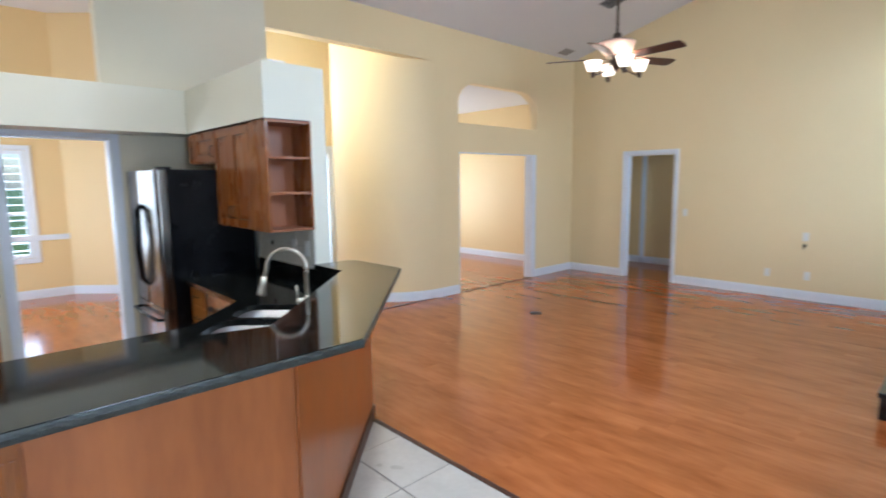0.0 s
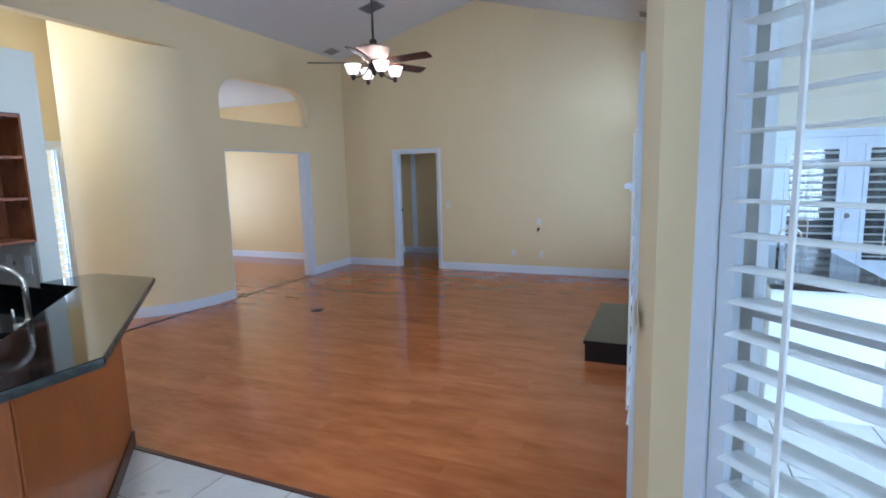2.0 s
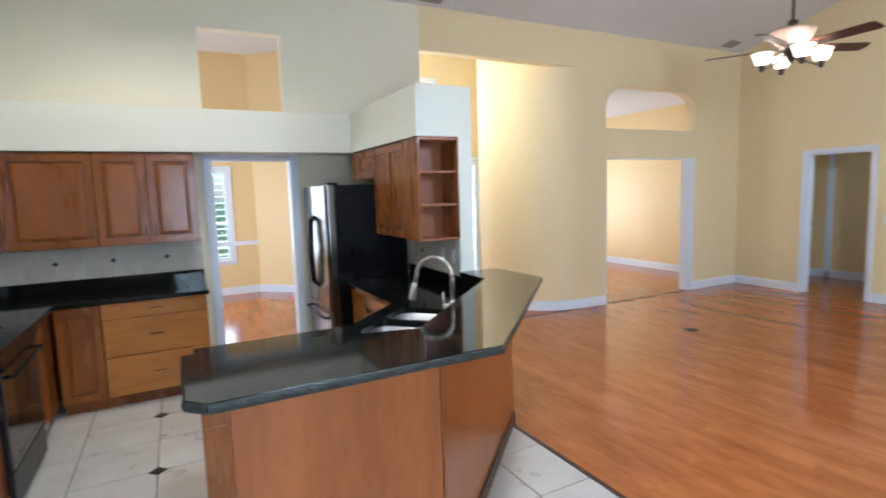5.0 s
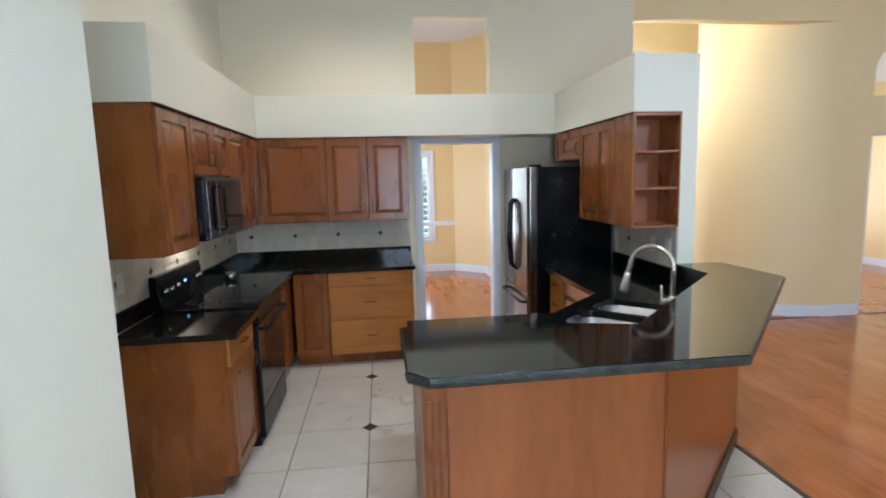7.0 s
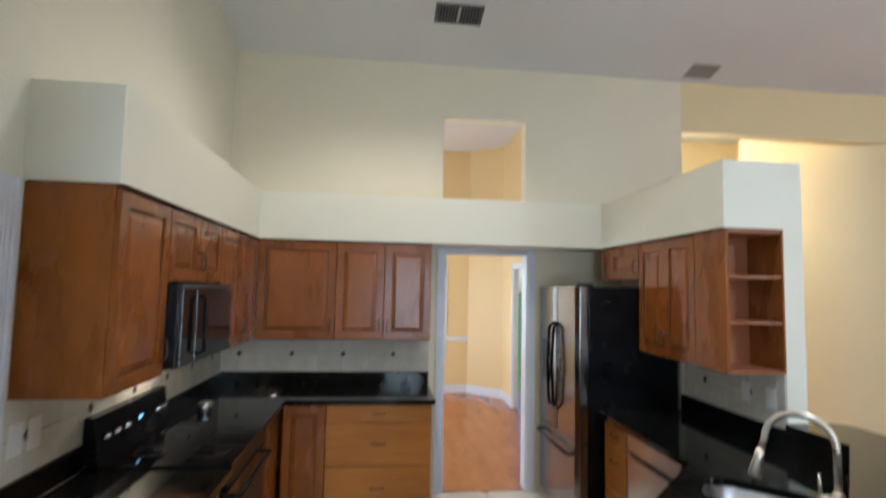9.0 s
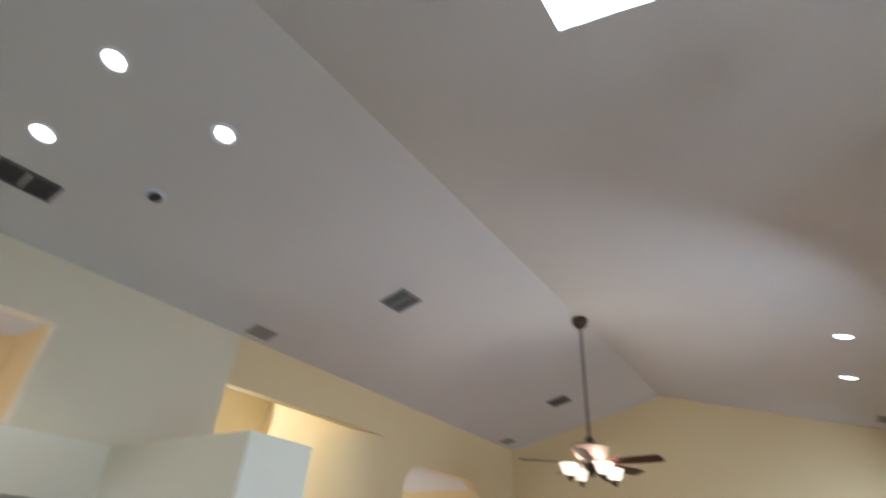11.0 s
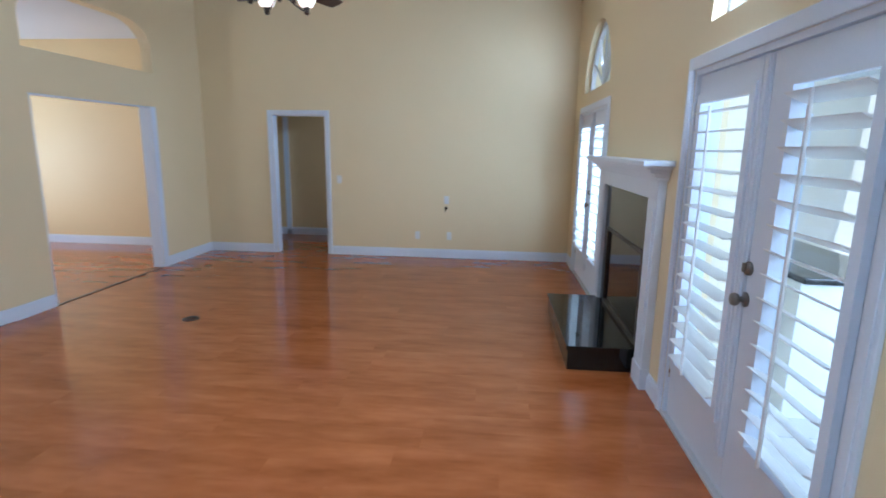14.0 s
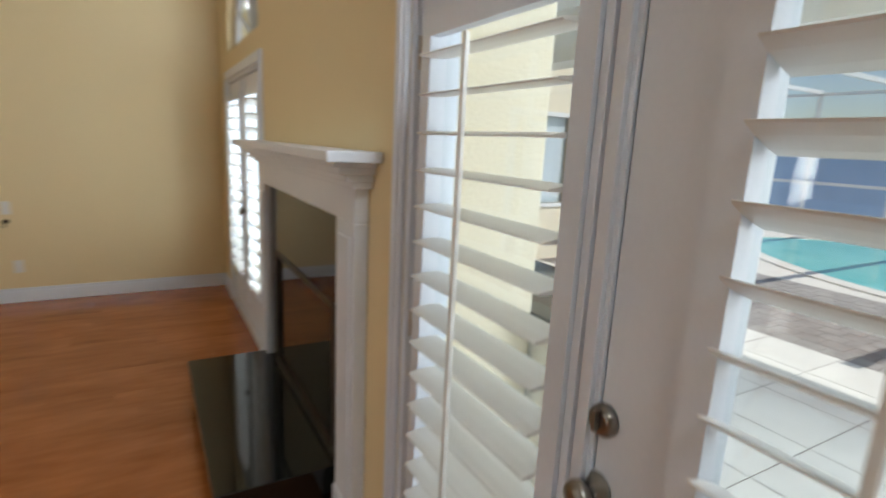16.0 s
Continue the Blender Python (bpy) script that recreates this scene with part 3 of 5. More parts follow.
def french_door(name, label, m, w=1.58, h=2.06, active=True, tilts=(24, -3)):
    ob = thing(name, label, "french door", m, kind="structure")
    cw = 0.07
    for x in (-cw, w):
        bm = B()
        box(bm, x, x + cw, 0, 0.018, 0, h + cw, 0.004)
        box(bm, x + 0.02, x + 0.05, 0.018, 0.024, 0, h, 0.002)
        part("side_casing", bm, TRIM, ob)
    part("head_casing", box(B(), 0.0005, w - 0.0005, 0, 0.018, h, h + cw, 0.004), TRIM, ob)
    bm = B()
    box(bm, 0, 0.03, -0.15, -0.001, 0.02, h)
    box(bm, w - 0.03, w, -0.15, -0.001, 0.02, h)
    box(bm, 0.0305, w - 0.0305, -0.15, -0.001, h - 0.03, h)
    part("jamb", bm, TRIM, ob)
    bm = B()
    box(bm, 0.002, w - 0.002, -0.17, 0.012, -0.004, 0.018, 0.004)
    part("threshold", bm, VENT, ob, "worn aluminium threshold")
    for k in range(2):
        x0, x1 = ((0.032, 0.768), (0.772, w - 0.032))[k]
        s0, s1 = ((0.06, 0.605), (0.84, 1.485))[k]
        bm = B()
        holed(bm, "y", -0.065, -0.02, x0, x1, 0.022, h - 0.035, [(s0 + 0.04, s1 - 0.04, 0.34, 1.90)])
        lf = part("leaf", bm, TRIM, ob, "white door leaf")
        g = part("pane", box(B(), s0 + 0.035, s1 - 0.035, -0.046, -0.040, 0.335, 1.905), GLASS, lf, "clear glass")
        g.visible_shadow = False
        shutter(lf, s0, s1, 0.345, 1.92, -0.018, 0.05, pitch=0.098, rod_at=0.55, tilt=tilts[k])
        for z in (0.25, 1.0, 1.8):
            part("hinge", lathe(B(), [(0.007, 0), (0.007, 0.09)], ((x0 - 0.006) if k == 0 else (x1 + 0.006), -0.016, z), 10), NICKEL, lf)
        if (k == 0) == active:
            knob_set(lf, x1 - 0.012 if k == 0 else x0 + 0.05, -0.02, 0.985)
    xm = 0.82
    bm = B()
    for o, dx, t in ((0, 0.05, 0.010), (-0.026, 0.014, 0.022), (0.008, 0.010, 0.022), (0.036, 0.008, 0.018)):
        box(bm, xm + o - dx, xm + o + dx, -0.0195, -0.02 + t, 0.2, h - 0.04, 0.003)
    part("astragal", bm, TRIM, ob, "fluted white meeting strip")
    for x in (0.12, w / 2, w - 0.12):
        part("head_bolt", box(B(), x - 0.03, x + 0.03, -0.019, -0.010, h - 0.028, h - 0.012, 0.002), BRONZE, ob)
    return ob


# local x runs along +y of the room, local y into it
french_door("door_1", "white double french door with louvered shutters", pose(XR, -5.95, 0, 0, 0, 90))
french_door("door_2", "white double french door with shutters in the corner", pose(XR, -2.14, 0, 0, 0, 90))


def fan_window(name, label, yc, r, z0, rise):
    ob = thing(name, label, "window", pose(XR + 0.07, yc, z0), kind="structure")
    n = 24
    bm = B()
    for i in range(n):
        a, b = math.pi * i / n, math.pi * (i + 1) / n
        o, q = (r - 0.002), (r - 0.045)
        prism(bm, [(o * math.cos(a), (rise - 0.002) * math.sin(a)), (o * math.cos(b), (rise - 0.002) * math.sin(b)),
                   (q * math.cos(b), (rise - 0.045) * math.sin(b)), (q * math.cos(a), (rise - 0.045) * math.sin(a))], 0, 0.05, "x")
    box(bm, 0, 0.05, -r + 0.003, r - 0.003, 0.002, 0.04)
    part("window_frame", bm, ALU, ob)
    for deg in (30, 60, 90, 120, 150):
        a = radians(deg)
        bm = B()
        s = Vector((0, -math.sin(a), math.cos(a))) * 0.006
        p0, p1 = Vector((0, 0, 0.04)), Vector((0, (r - 0.045) * math.cos(a), (rise - 0.045) * math.sin(a)))
        prism(bm, [((p0 + s).y, (p0 + s).z), ((p1 + s).y, (p1 + s).z), ((p1 - s).y, (p1 - s).z), ((p0 - s).y, (p0 - s).z)], 0.005, 0.03, "x")
        part("glazing_bar", bm, ALU, ob)
    pts = [((r - 0.03) * math.cos(math.pi * i / n), (rise - 0.03) * math.sin(math.pi * i / n) + 0.005) for i in range(n + 1)]
    g = part("pane", prism(B(), pts, 0.032, 0.038, "x"), GLASS, ob)
    g.visible_shadow = False
    return ob


fan_window("window_1", "half-round fan window above the french door", -5.245, 0.735, 2.285, 0.72)
fan_window("window_2", "half-round fan window above the corner french door", -1.35, 0.735, 2.285, 0.72)


def sash_window(name, label, m, w, h, shutters=True, depth=0.14, rail=True, pitch=0.104, rod_at=0.72, tilt=-4):
    """A window in an opening 0..w, 0..h above its origin; local y points into the room."""
    ob = thing(name, label, "window", m, kind="structure")
    cw = 0.07
    bm = B()
    box(bm, -cw, 0, 0, 0.018, -cw, h + cw, 0.004)
    box(bm, w, w + cw, 0, 0.018, -cw, h + cw, 0.004)
    box(bm, 0.0005, w - 0.0005, 0, 0.018, h, h + cw, 0.004)
    part("window_casing", bm, TRIM, ob)
    part("window_sill", box(B(), 0.0005, w - 0.0005, 0, 0.03, -cw, -0.001, 0.004), TRIM, ob)
    bm = B()
    holed(bm, "y", -depth + 0.01, -depth + 0.06, 0.001, w - 0.001, 0.001, h - 0.001, [(0.05, w - 0.05, 0.05, h - 0.05)])
    if rail:
        box(bm, 0.05, w - 0.05, -depth + 0.02, -depth + 0.065, h * 0.40, h * 0.40 + 0.05)
        box(bm, w / 2 - 0.012, w / 2 + 0.012, -depth + 0.025, -depth + 0.05, 0.05, h * 0.40)
        box(bm, w / 2 - 0.012, w / 2 + 0.012, -depth + 0.025, -depth + 0.05, h * 0.40 + 0.05, h - 0.05)
    part("window_frame", bm, ALU, ob)
    if rail:
        part("sash_lock", box(B(), w - 0.16, w - 0.12, -depth + 0.065, -depth + 0.085, h * 0.40 + 0.03, h * 0.40 + 0.06, 0.004), NICKEL, ob)
    g = part("pane", box(B(), 0.045, w - 0.045, -depth + 0.03, -depth + 0.036, 0.045, h - 0.045), GLASS, ob)
    g.visible_shadow = False
    if shutters:
        shutter(ob, 0.003, w - 0.003, 0.003, h - 0.003, -0.028, 0.055, pitch=pitch, rod_at=rod_at, tilt=tilt)
    return ob


sash_window("window_3", "tall nook window with open white louvered shutter", BAY @ pose(-1.30, 0, 0.45), 1.065, 1.97, depth=0.15, pitch=0.09, rod_at=0.81, tilt=-1)
# out of view; reflections tell of nook windows, this place is assumed
sash_window("window_4", "unseen nook side window at an assumed place", pose(6.6, -8.45, 0.5, 0, 0, 90), 0.85, 1.85, shutters=False)
sash_window("window_5", "foyer sidelight with white shutter", pose(-2.6, -3.45, 0.15, 0, 0, -90), 0.5, 2.05, rail=False)
# glazing out of view, added around the lower foyer lamp
sash_window("window_6", "unseen foyer glazing added for its fill lamp", pose(-2.6, -4.5, 0.1, 0, 0, -90), 1.2, 2.2, shutters=False)
# high window is out of view, assumed from the foyer's bright top
sash_window("window_7", "high foyer transom window", pose(-2.6, -4.3, 2.6, 0, 0, -90), 1.6, 0.9, shutters=False, rail=False)
# out of view, opened only so the side room lamp can shine in
sash_window("window_8", "unseen side room window added for its fill lamp", pose(-4.0, -0.5, 0.6, 0, 0, -90), 2.0, 1.6, shutters=False)
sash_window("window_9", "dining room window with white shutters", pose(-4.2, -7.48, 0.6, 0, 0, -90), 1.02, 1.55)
# added in a wall never in view, to brighten the dining room
sash_window("window_10", "unseen dining room side window added for its fill lamp", pose(-3.4, -9.9, 0.6, 0, 0, 0), 2.2, 1.6, shutters=False)

# invented opening, unseen, that lets a fill lamp lighten the passage
sash_window("window_11", "small unseen passage window added for its fill lamp", pose(2.3, 0.5, 0.9, 0, 0, 90), 0.8, 1.2, shutters=False)

# unseen window added so a lamp can light the doorway jamb
sash_window("window_12", "unseen back passage window added for its fill lamp", pose(2.9, -11.06, 0.8, 0, 0, 0), 0.9, 1.3, shutters=False)

sk = thing("skylight", "white framed skylight in the ceiling", "skylight", kind="structure")
part("skylight_frame", holed(B(), "x", 0, 0.04, SKY[0], SKY[1], SKX[0], SKX[1], [(SKY[0] + 0.03, SKY[1] - 0.03, SKX[0] + 0.03, SKX[1] - 0.03)]), ALU, sk).matrix_world = Matrix(((0, 0, 1, 0), (0, 1, 0, 0), (1, 0, 0, 4.602), (0, 0, 0, 1)))
# opaque panel hidden above the skylight lamp, placed to stop sun leaking in
g = part("pane", box(B(), SKX[0] + 0.02, SKX[1] - 0.02, SKY[0] + 0.02, SKY[1] - 0.02, 4.56, 4.6), PLASTIC, sk, "opaque white panel keeping the sun out")


def panel_door(name, label, m, w=0.76, h=2.03, knob=None):
    ob = thing(name, label, "door", m, kind="structure")
    bm = B()
    box(bm, 0, w, -0.035, 0, 0.008, h, 0.002)
    part("leaf", bm, TRIM, ob)
    for z0, z1 in ((0.22, 0.82), (1.0, 1.86)):
        for x0, x1 in ((0.11, 0.35), (0.41, 0.65)):
            part("panel", box(B(), x0, x1, 0.0005, 0.007, z0, z1, 0.005), TRIM, ob)
    part("knob", lathe(B(), [(0.026, 0), (0.012, 0.008), (0.010, 0.03), (0.024, 0.036), (0.026, 0.05), (0.012, 0.06)], (knob or w - 0.07, 0, 0.93), 16, "y"), BRONZE, ob)
    return ob


panel_door("door_3", "closed white panel door in the dim passage", pose(0.378, 1.50, 0, 0, 0, -90), knob=0.07)
struct("passage_casing", box(B(), 0.56, 0.66, 1.604, 1.6195, 0, 2.1, 0.004), TRIM, "white upright casing in the dim passage", "trim")
panel_door("door_4", "closed white panel door of the pantry", pose(4.40, -9.18, 0, 0, 0, 0))


# ---- kitchen ----
def raised_door(parent, w, h, m, handle=None, name="door", mat=None):
    """A raised-panel front: local x along its width, z up, y out; m places it under the parent. handle: (x, z, upright)."""
    mat = mat or WOOD
    bm = B()
    fw = min(0.055, w * 0.3, h * 0.3)
    holed(bm, "y", 0, 0.02, 0, w, 0, h, [(fw, w - fw, fw, h - fw)])
    d = part(name, bm, mat, parent)
    d.matrix_local = m
    part("recess", box(B(), fw + 0.0005, w - fw - 0.0005, 0.0, 0.010, fw + 0.0005, h - fw - 0.0005), WOOD_G, d, "dark glazed groove")
    i = fw + 0.009
    if w - 2 * i > 0.03 and h - 2 * i > 0.03:
        bm = B()
        a, b = (i, w - i, i, h - i), (i + 0.026, w - i - 0.026, i + 0.026, h - i - 0.026)
        lo = [bm.verts.new(p) for p in ((a[0], 0.0102, a[2]), (a[1], 0.0102, a[2]), (a[1], 0.0102, a[3]), (a[0], 0.0102, a[3]))]
        if b[1] > b[0] and b[3] > b[2]:
            hi = [bm.verts.new(p) for p in ((b[0], 0.0175, b[2]), (b[1], 0.0175, b[2]), (b[1], 0.0175, b[3]), (b[0], 0.0175, b[3]))]
            fs = [bm.faces.new(hi)] + [bm.faces.new((lo[k], lo[(k + 1) % 4], hi[(k + 1) % 4], hi[k])) for k in range(4)]
            bmesh.ops.recalc_face_normals(bm, faces=fs)
            part("raised_panel", bm, mat, d)
        else:
            bm.free()
    if handle:
        pull(d, *handle)
    return d


def slab_front(parent, w, h, m, handle=None):
    d = part("drawer_front", box(B(), 0, w, 0, 0.02, 0, h, 0.004), WOOD_H, parent)
    d.matrix_local = m
    if handle:
        pull(d, *handle)
    return d


def pull(parent, x, z, upright=True, size=0.09):
    s = size / 2
    a = (0, s) if upright else (s, 0)
    pts = [(x - a[0], 0.018, z - a[1]), (x - a[0], 0.04, z - a[1] * 0.95), (x - a[0] * 0.5, 0.047, z - a[1] * 0.5), (x + a[0] * 0.5, 0.047, z + a[1] * 0.5),
           (x + a[0], 0.04, z + a[1] * 0.95), (x + a[0], 0.018, z + a[1])]
    return part("handle", tube(B(), pts, 0.0044, 8), BRONZE, parent, "slim dark pull")


def cabinet(name, label, m, w, d, h, fronts, group="", kick=0.0):
    """A unit whose back stands at local y = 0 and whose front faces +y; fronts: (kind, x, z, w, h, handle)."""
    ob = thing(name, label, "cabinet", m, group)
    bm = B()
    box(bm, 0.0008, w - 0.0008, 0.002, d - 0.021, kick, h, 0.0015)
    if kick:
        box(bm, 0.002, w - 0.002, 0.03, d - 0.09, 0, kick)
    part("body", bm, WOOD, ob)
    for kind, x, z, fw, fh, handle in fronts:
        at = pose(x, d - 0.020, z)
        (raised_door if kind == "door" else slab_front)(ob, fw, fh, at, handle)
    return ob


ZU, ZT, G = 1.31, 2.085, 0.003
HU = ZT - ZU
# units on the back wall face +x
def back(y):
    return pose(0.003, y, 0, 0, 0, -90)


def upper(name, label, m, w, doors, z0=ZU, h=None, d=0.338, group="wall cabinets", hand=None):
    h = h or (ZT - z0)
    fw = (w - G * (doors + 1)) / doors
    fr = []
    for k in range(doors):
        x = G + k * (fw + G)
        hx = (fw - 0.03 if k == 0 and doors == 2 else 0.03) if hand is None else (fw - 0.03 if hand else 0.03)
        fr.append(("door", x, 0.012, fw, h - 0.03, (hx, min(0.11, h * 0.3), True)))
    return cabinet(name, label, m @ pose(0, 0, z0), w, d, h, fr, group)


upper("wall_cabinet", "cherry wall cabinet with wide raised-panel door", back(-8.885), 0.60, 1, hand=False)
upper("wall_cabinet", "cherry wall cabinet with raised-panel door", back(-8.505), 0.378, 1, hand=False)
upper("wall_cabinet", "cherry wall cabinet beside the dining doorway", back(-8.125), 0.378, 1, hand=True)


def left(x):
    return pose(x, -9.817, 0, 0, 0, 0)


upper("wall_cabinet", "cherry end wall cabinet above the range counter", left(2.025), 0.46, 1, hand=False, d=0.332)
upper("wall_cabinet", "short cherry cabinet above the microwave", left(1.262), 0.76, 2, z0=1.73, d=0.332)
upper("wall_cabinet", "cherry wall cabinet beside the microwave", left(0.80), 0.458, 1, hand=True, d=0.332)
upper("wall_cabinet", "cherry corner wall cabinet", left(0.36), 0.437, 1, hand=True, d=0.332)


def right(x):
    return pose(x, -6.358, 0, 0, 0, 180)


upper("wall_cabinet", "cherry double-door cabinet beside the open shelves", right(1.645), 0.66, 2, d=0.342)
upper("wall_cabinet", "short cherry cabinet above the refrigerator", right(0.98), 0.46, 1, z0=1.82, d=0.342)
upper("wall_cabinet", "short cherry corner cabinet above the refrigerator", right(0.518), 0.16, 1, z0=1.82, d=0.342)
bm = B()
box(bm, 0.36, 1.926, -6.712, -6.358, ZT, ZT + 0.004)
box(bm, 0.002, 0.35, -9.48, -8.125, ZT, ZT + 0.004)
box(bm, 0.36, 2.486, -9.81, -9.475, ZT, ZT + 0.004)
struct("cabinet_trim", bm, BLADE, "dark scribe strip above the wall cabinets", "trim")

# open shelf unit, its shelves facing the living room
sh = thing("open_shelf", "cherry open end shelf with two curved shelves", "shelf")
X0, X1, Y0, Y1 = 1.65, 1.925, -6.70, -6.358
part("side_panel", box(B(), X0, X1, Y0, Y0 + 0.02, ZU, ZT - 0.001, 0.003), WOOD, sh)
part("back_panel", box(B(), X0, X0 + 0.012, Y0 + 0.021, Y1, ZU, ZT - 0.001), WOOD_IN, sh)
part("wall_panel", box(B(), X0 + 0.013, X1, Y1 - 0.012, Y1, ZU, ZT - 0.001), WOOD, sh)
part("top_panel", box(B(), X0 + 0.013, X1, Y0 + 0.021, Y1 - 0.013, ZT - 0.02, ZT - 0.002), WOOD_IN, sh)
for z in (ZU, ZU + 0.26, ZU + 0.51):
    n = 14
    pts = [(X0 + 0.013, Y0 + 0.021), (X0 + 0.013, Y1 - 0.013)]
    pts += [(X1 - 0.01 - 0.035 * math.sin(math.pi * i / n), Y1 - 0.013 + (Y0 + 0.034 - Y1) * i / n) for i in range(n + 1)]
    if z == ZU:
        pts = [(X0 + 0.013, Y0 + 0.021), (X0 + 0.013, Y1 - 0.013), (X1, Y1 - 0.013), (X1, Y0 + 0.021)]
    part("shelf", prism(B(), pts[::-1], z, z + 0.016), WOOD_IN, sh)


def drawers3(w):
    return [("drawer", G, 0.745, w - 2 * G, 0.125, (w / 2, 0.065, False)), ("drawer", G, 0.435, w - 2 * G, 0.305, (w / 2, 0.16, False)),
            ("drawer", G, 0.11, w - 2 * G, 0.32, (w / 2, 0.17, False))]


HB = 0.872
cabinet("base_cabinet", "honey-brown three-drawer base cabinet", back(-8.125), 0.772, 0.60, HB, drawers3(0.772), "base cabinets", 0.10)
cabinet("base_cabinet", "honey-brown base cabinet with narrow raised-panel door", back(-8.90), 0.30, 0.60, HB, [("door", G, 0.11, 0.30 - 2 * G, 0.755, None)], "base cabinets", 0.10)
cabinet("base_cabinet", "corner base cabinet under the granite", left(0.02), 0.58, 0.60, HB, [], "base cabinets", 0.10)
cabinet("base_cabinet", "narrow base cabinet filler beside the range", left(0.603), 0.642, 0.60, HB, [("door", 0.33, 0.11, 0.30, 0.755, None)], "base cabinets", 0.10)
cabinet("base_cabinet", "honey-brown end base cabinet with drawer and door", left(2.013), 0.50, 0.60, HB,
        [("drawer", G, 0.715, 0.494, 0.15, (0.247, 0.075, False)), ("door", G, 0.11, 0.494, 0.60, (0.05, 0.5, True))], "base cabinets", 0.10)
cabinet("base_cabinet", "three-drawer base cabinet beside the refrigerator", right(1.30), 0.318, 0.60, HB,
        [("drawer", G, 0.70, 0.312, 0.16, (0.156, 0.08, False)), ("drawer", G, 0.41, 0.312, 0.285, (0.156, 0.2, False)), ("drawer", G, 0.11, 0.312, 0.295, (0.156, 0.2, False))], "base cabinets", 0.10)

dw = thing("dishwasher", "stainless steel dishwasher under the granite counter", "dishwasher", right(1.905))
part("body", box(B(), 0.003, 0.597, 0.002, 0.565, 0.0, HB - 0.002), BLACK, dw)
part("door_panel", box(B(), 0.004, 0.596, 0.567, 0.598, 0.12, 0.735, 0.004), STEEL, dw)
part("control_panel", box(B(), 0.004, 0.596, 0.567, 0.598, 0.74, 0.865, 0.004), STEEL, dw)
part("handle_recess", box(B(), 0.05, 0.55, 0.598, 0.604, 0.71, 0.742, 0.002), BLACKGLASS, dw)


def cut(bm, cutters, name, mat):
    """The mesh of bm with the cutters taken out."""
    a = new("cut_body", mesh_of(name, bm, mat))
    made = []
    for c in cutters:
        o = new("cutter", mesh_of("cutter", c, mat))
        md = a.modifiers.new("cut", "BOOLEAN")
        md.operation, md.object, md.solver = "DIFFERENCE", o, "EXACT"
        made.append(o)
    dg = bpy.context.evaluated_depsgraph_get()
    dg.update()
    me = bpy.data.meshes.new_from_object(a.evaluated_get(dg))
    me.name = name
    for o in made + [a]:
        bpy.data.objects.remove(o)
    return me


def rounded(cx, cy, w, h, r, turn=0.0, n=6):
    pts = []
    for sx, sy, a0 in ((1, 1, 0), (-1, 1, 90), (-1, -1, 180), (1, -1, 270)):
        for i in range(n + 1):
            a = radians(a0 + 90 * i / n)
            pts.append((sx * (w / 2 - r) + r * math.cos(a), sy * (h / 2 - r) + r * math.sin(a)))
    c, s = math.cos(turn), math.sin(turn)
    return [(cx + x * c - y * s, cy + x * s + y * c) for x, y in pts]


ZC = 0.91
R2 = math.sqrt(0.5)


def sink_xy(u, v):
    return ((-u - v) * R2, (u - v) * R2)


BOWLS = [(-7.04, 3.175, 0.33, 0.40), (-6.685, 3.175, 0.31, 0.40)]
low = [(0.97, -6.358), (0.97, -7.02), (2.08, -7.02), (2.50, -7.44), (2.50, -8.28), (3.135, -8.28), (3.17, -7.78), (3.29, -7.375), (2.315, -6.40), (1.93, -6.358)]
bm = prism(B(), low, ZC - 0.035, ZC)
me = cut(bm, [prism(B(), rounded(*sink_xy(u, v), w, h, 0.09, radians(135)), ZC - 0.2, ZC + 0.1) for u, v, w, h in BOWLS], "counter_slab", GRANITE)
pen = thing("sink_counter", "polished black granite counter with double sink cut-out", "countertop")
part("slab", me, GRANITE, pen)
part("backsplash", box(B(), 0.97, 1.93, -6.382, -6.357, ZC + 0.0005, ZC + 0.105, 0.003), GRANITE, pen)
# bar wall lining between the counter and the raised bar
inner = [(1.932, -6.382), (2.317, -6.382), (3.288, -7.353), (3.165, -7.78), (3.137, -8.28)]
bm = B()
for (xa, ya), (xb, yb) in zip(inner, inner[1:]):
    d = Vector((xb - xa, yb - ya)).normalized()
    prism(bm, [(xa, ya), (xb, yb), (xb - d.y * 0.018, yb + d.x * 0.018), (xa - d.y * 0.018, ya + d.x * 0.018)], ZC + 0.0005, 1.014)
part("riser", bm, GRANITE, pen)

sink = thing("double_sink", "stainless steel double-bowl undermount sink", "sink")
for u, v, w, h in BOWLS:
    bm = B()
    rings = []
    for k, (grow, z) in enumerate(((0.012, ZC - 0.036), (0.0, ZC - 0.036), (-0.006, ZC - 0.16), (-0.05, ZC - 0.19), (-0.16, ZC - 0.195))):
        p = rounded(*sink_xy(u, v), w + 2 * grow, h + 2 * grow, max(0.02, 0.09 + grow * 0.5), radians(135))
        rings.append([bm.verts.new((*q, z)) for q in p])
    fs = []
    for a, b in zip(rings, rings[1:]):
        for i in range(len(a)):
            j = (i + 1) % len(a)
            fs.append(bm.faces.new((a[i], a[j], b[j], b[i])))
    fs.append(bm.faces.new(rings[-1]))
    for f in fs:
        f.smooth = True
    bowl = part("bowl", bm, SINK, sink)
    x, y = sink_xy(u, v)
    part("drain", lathe(B(), [(0.045, 0), (0.045, 0.003), (0.03, 0.004), (0.012, 0.001)], (x, y, ZC - 0.1945), 18), STEEL, bowl, "round strainer")

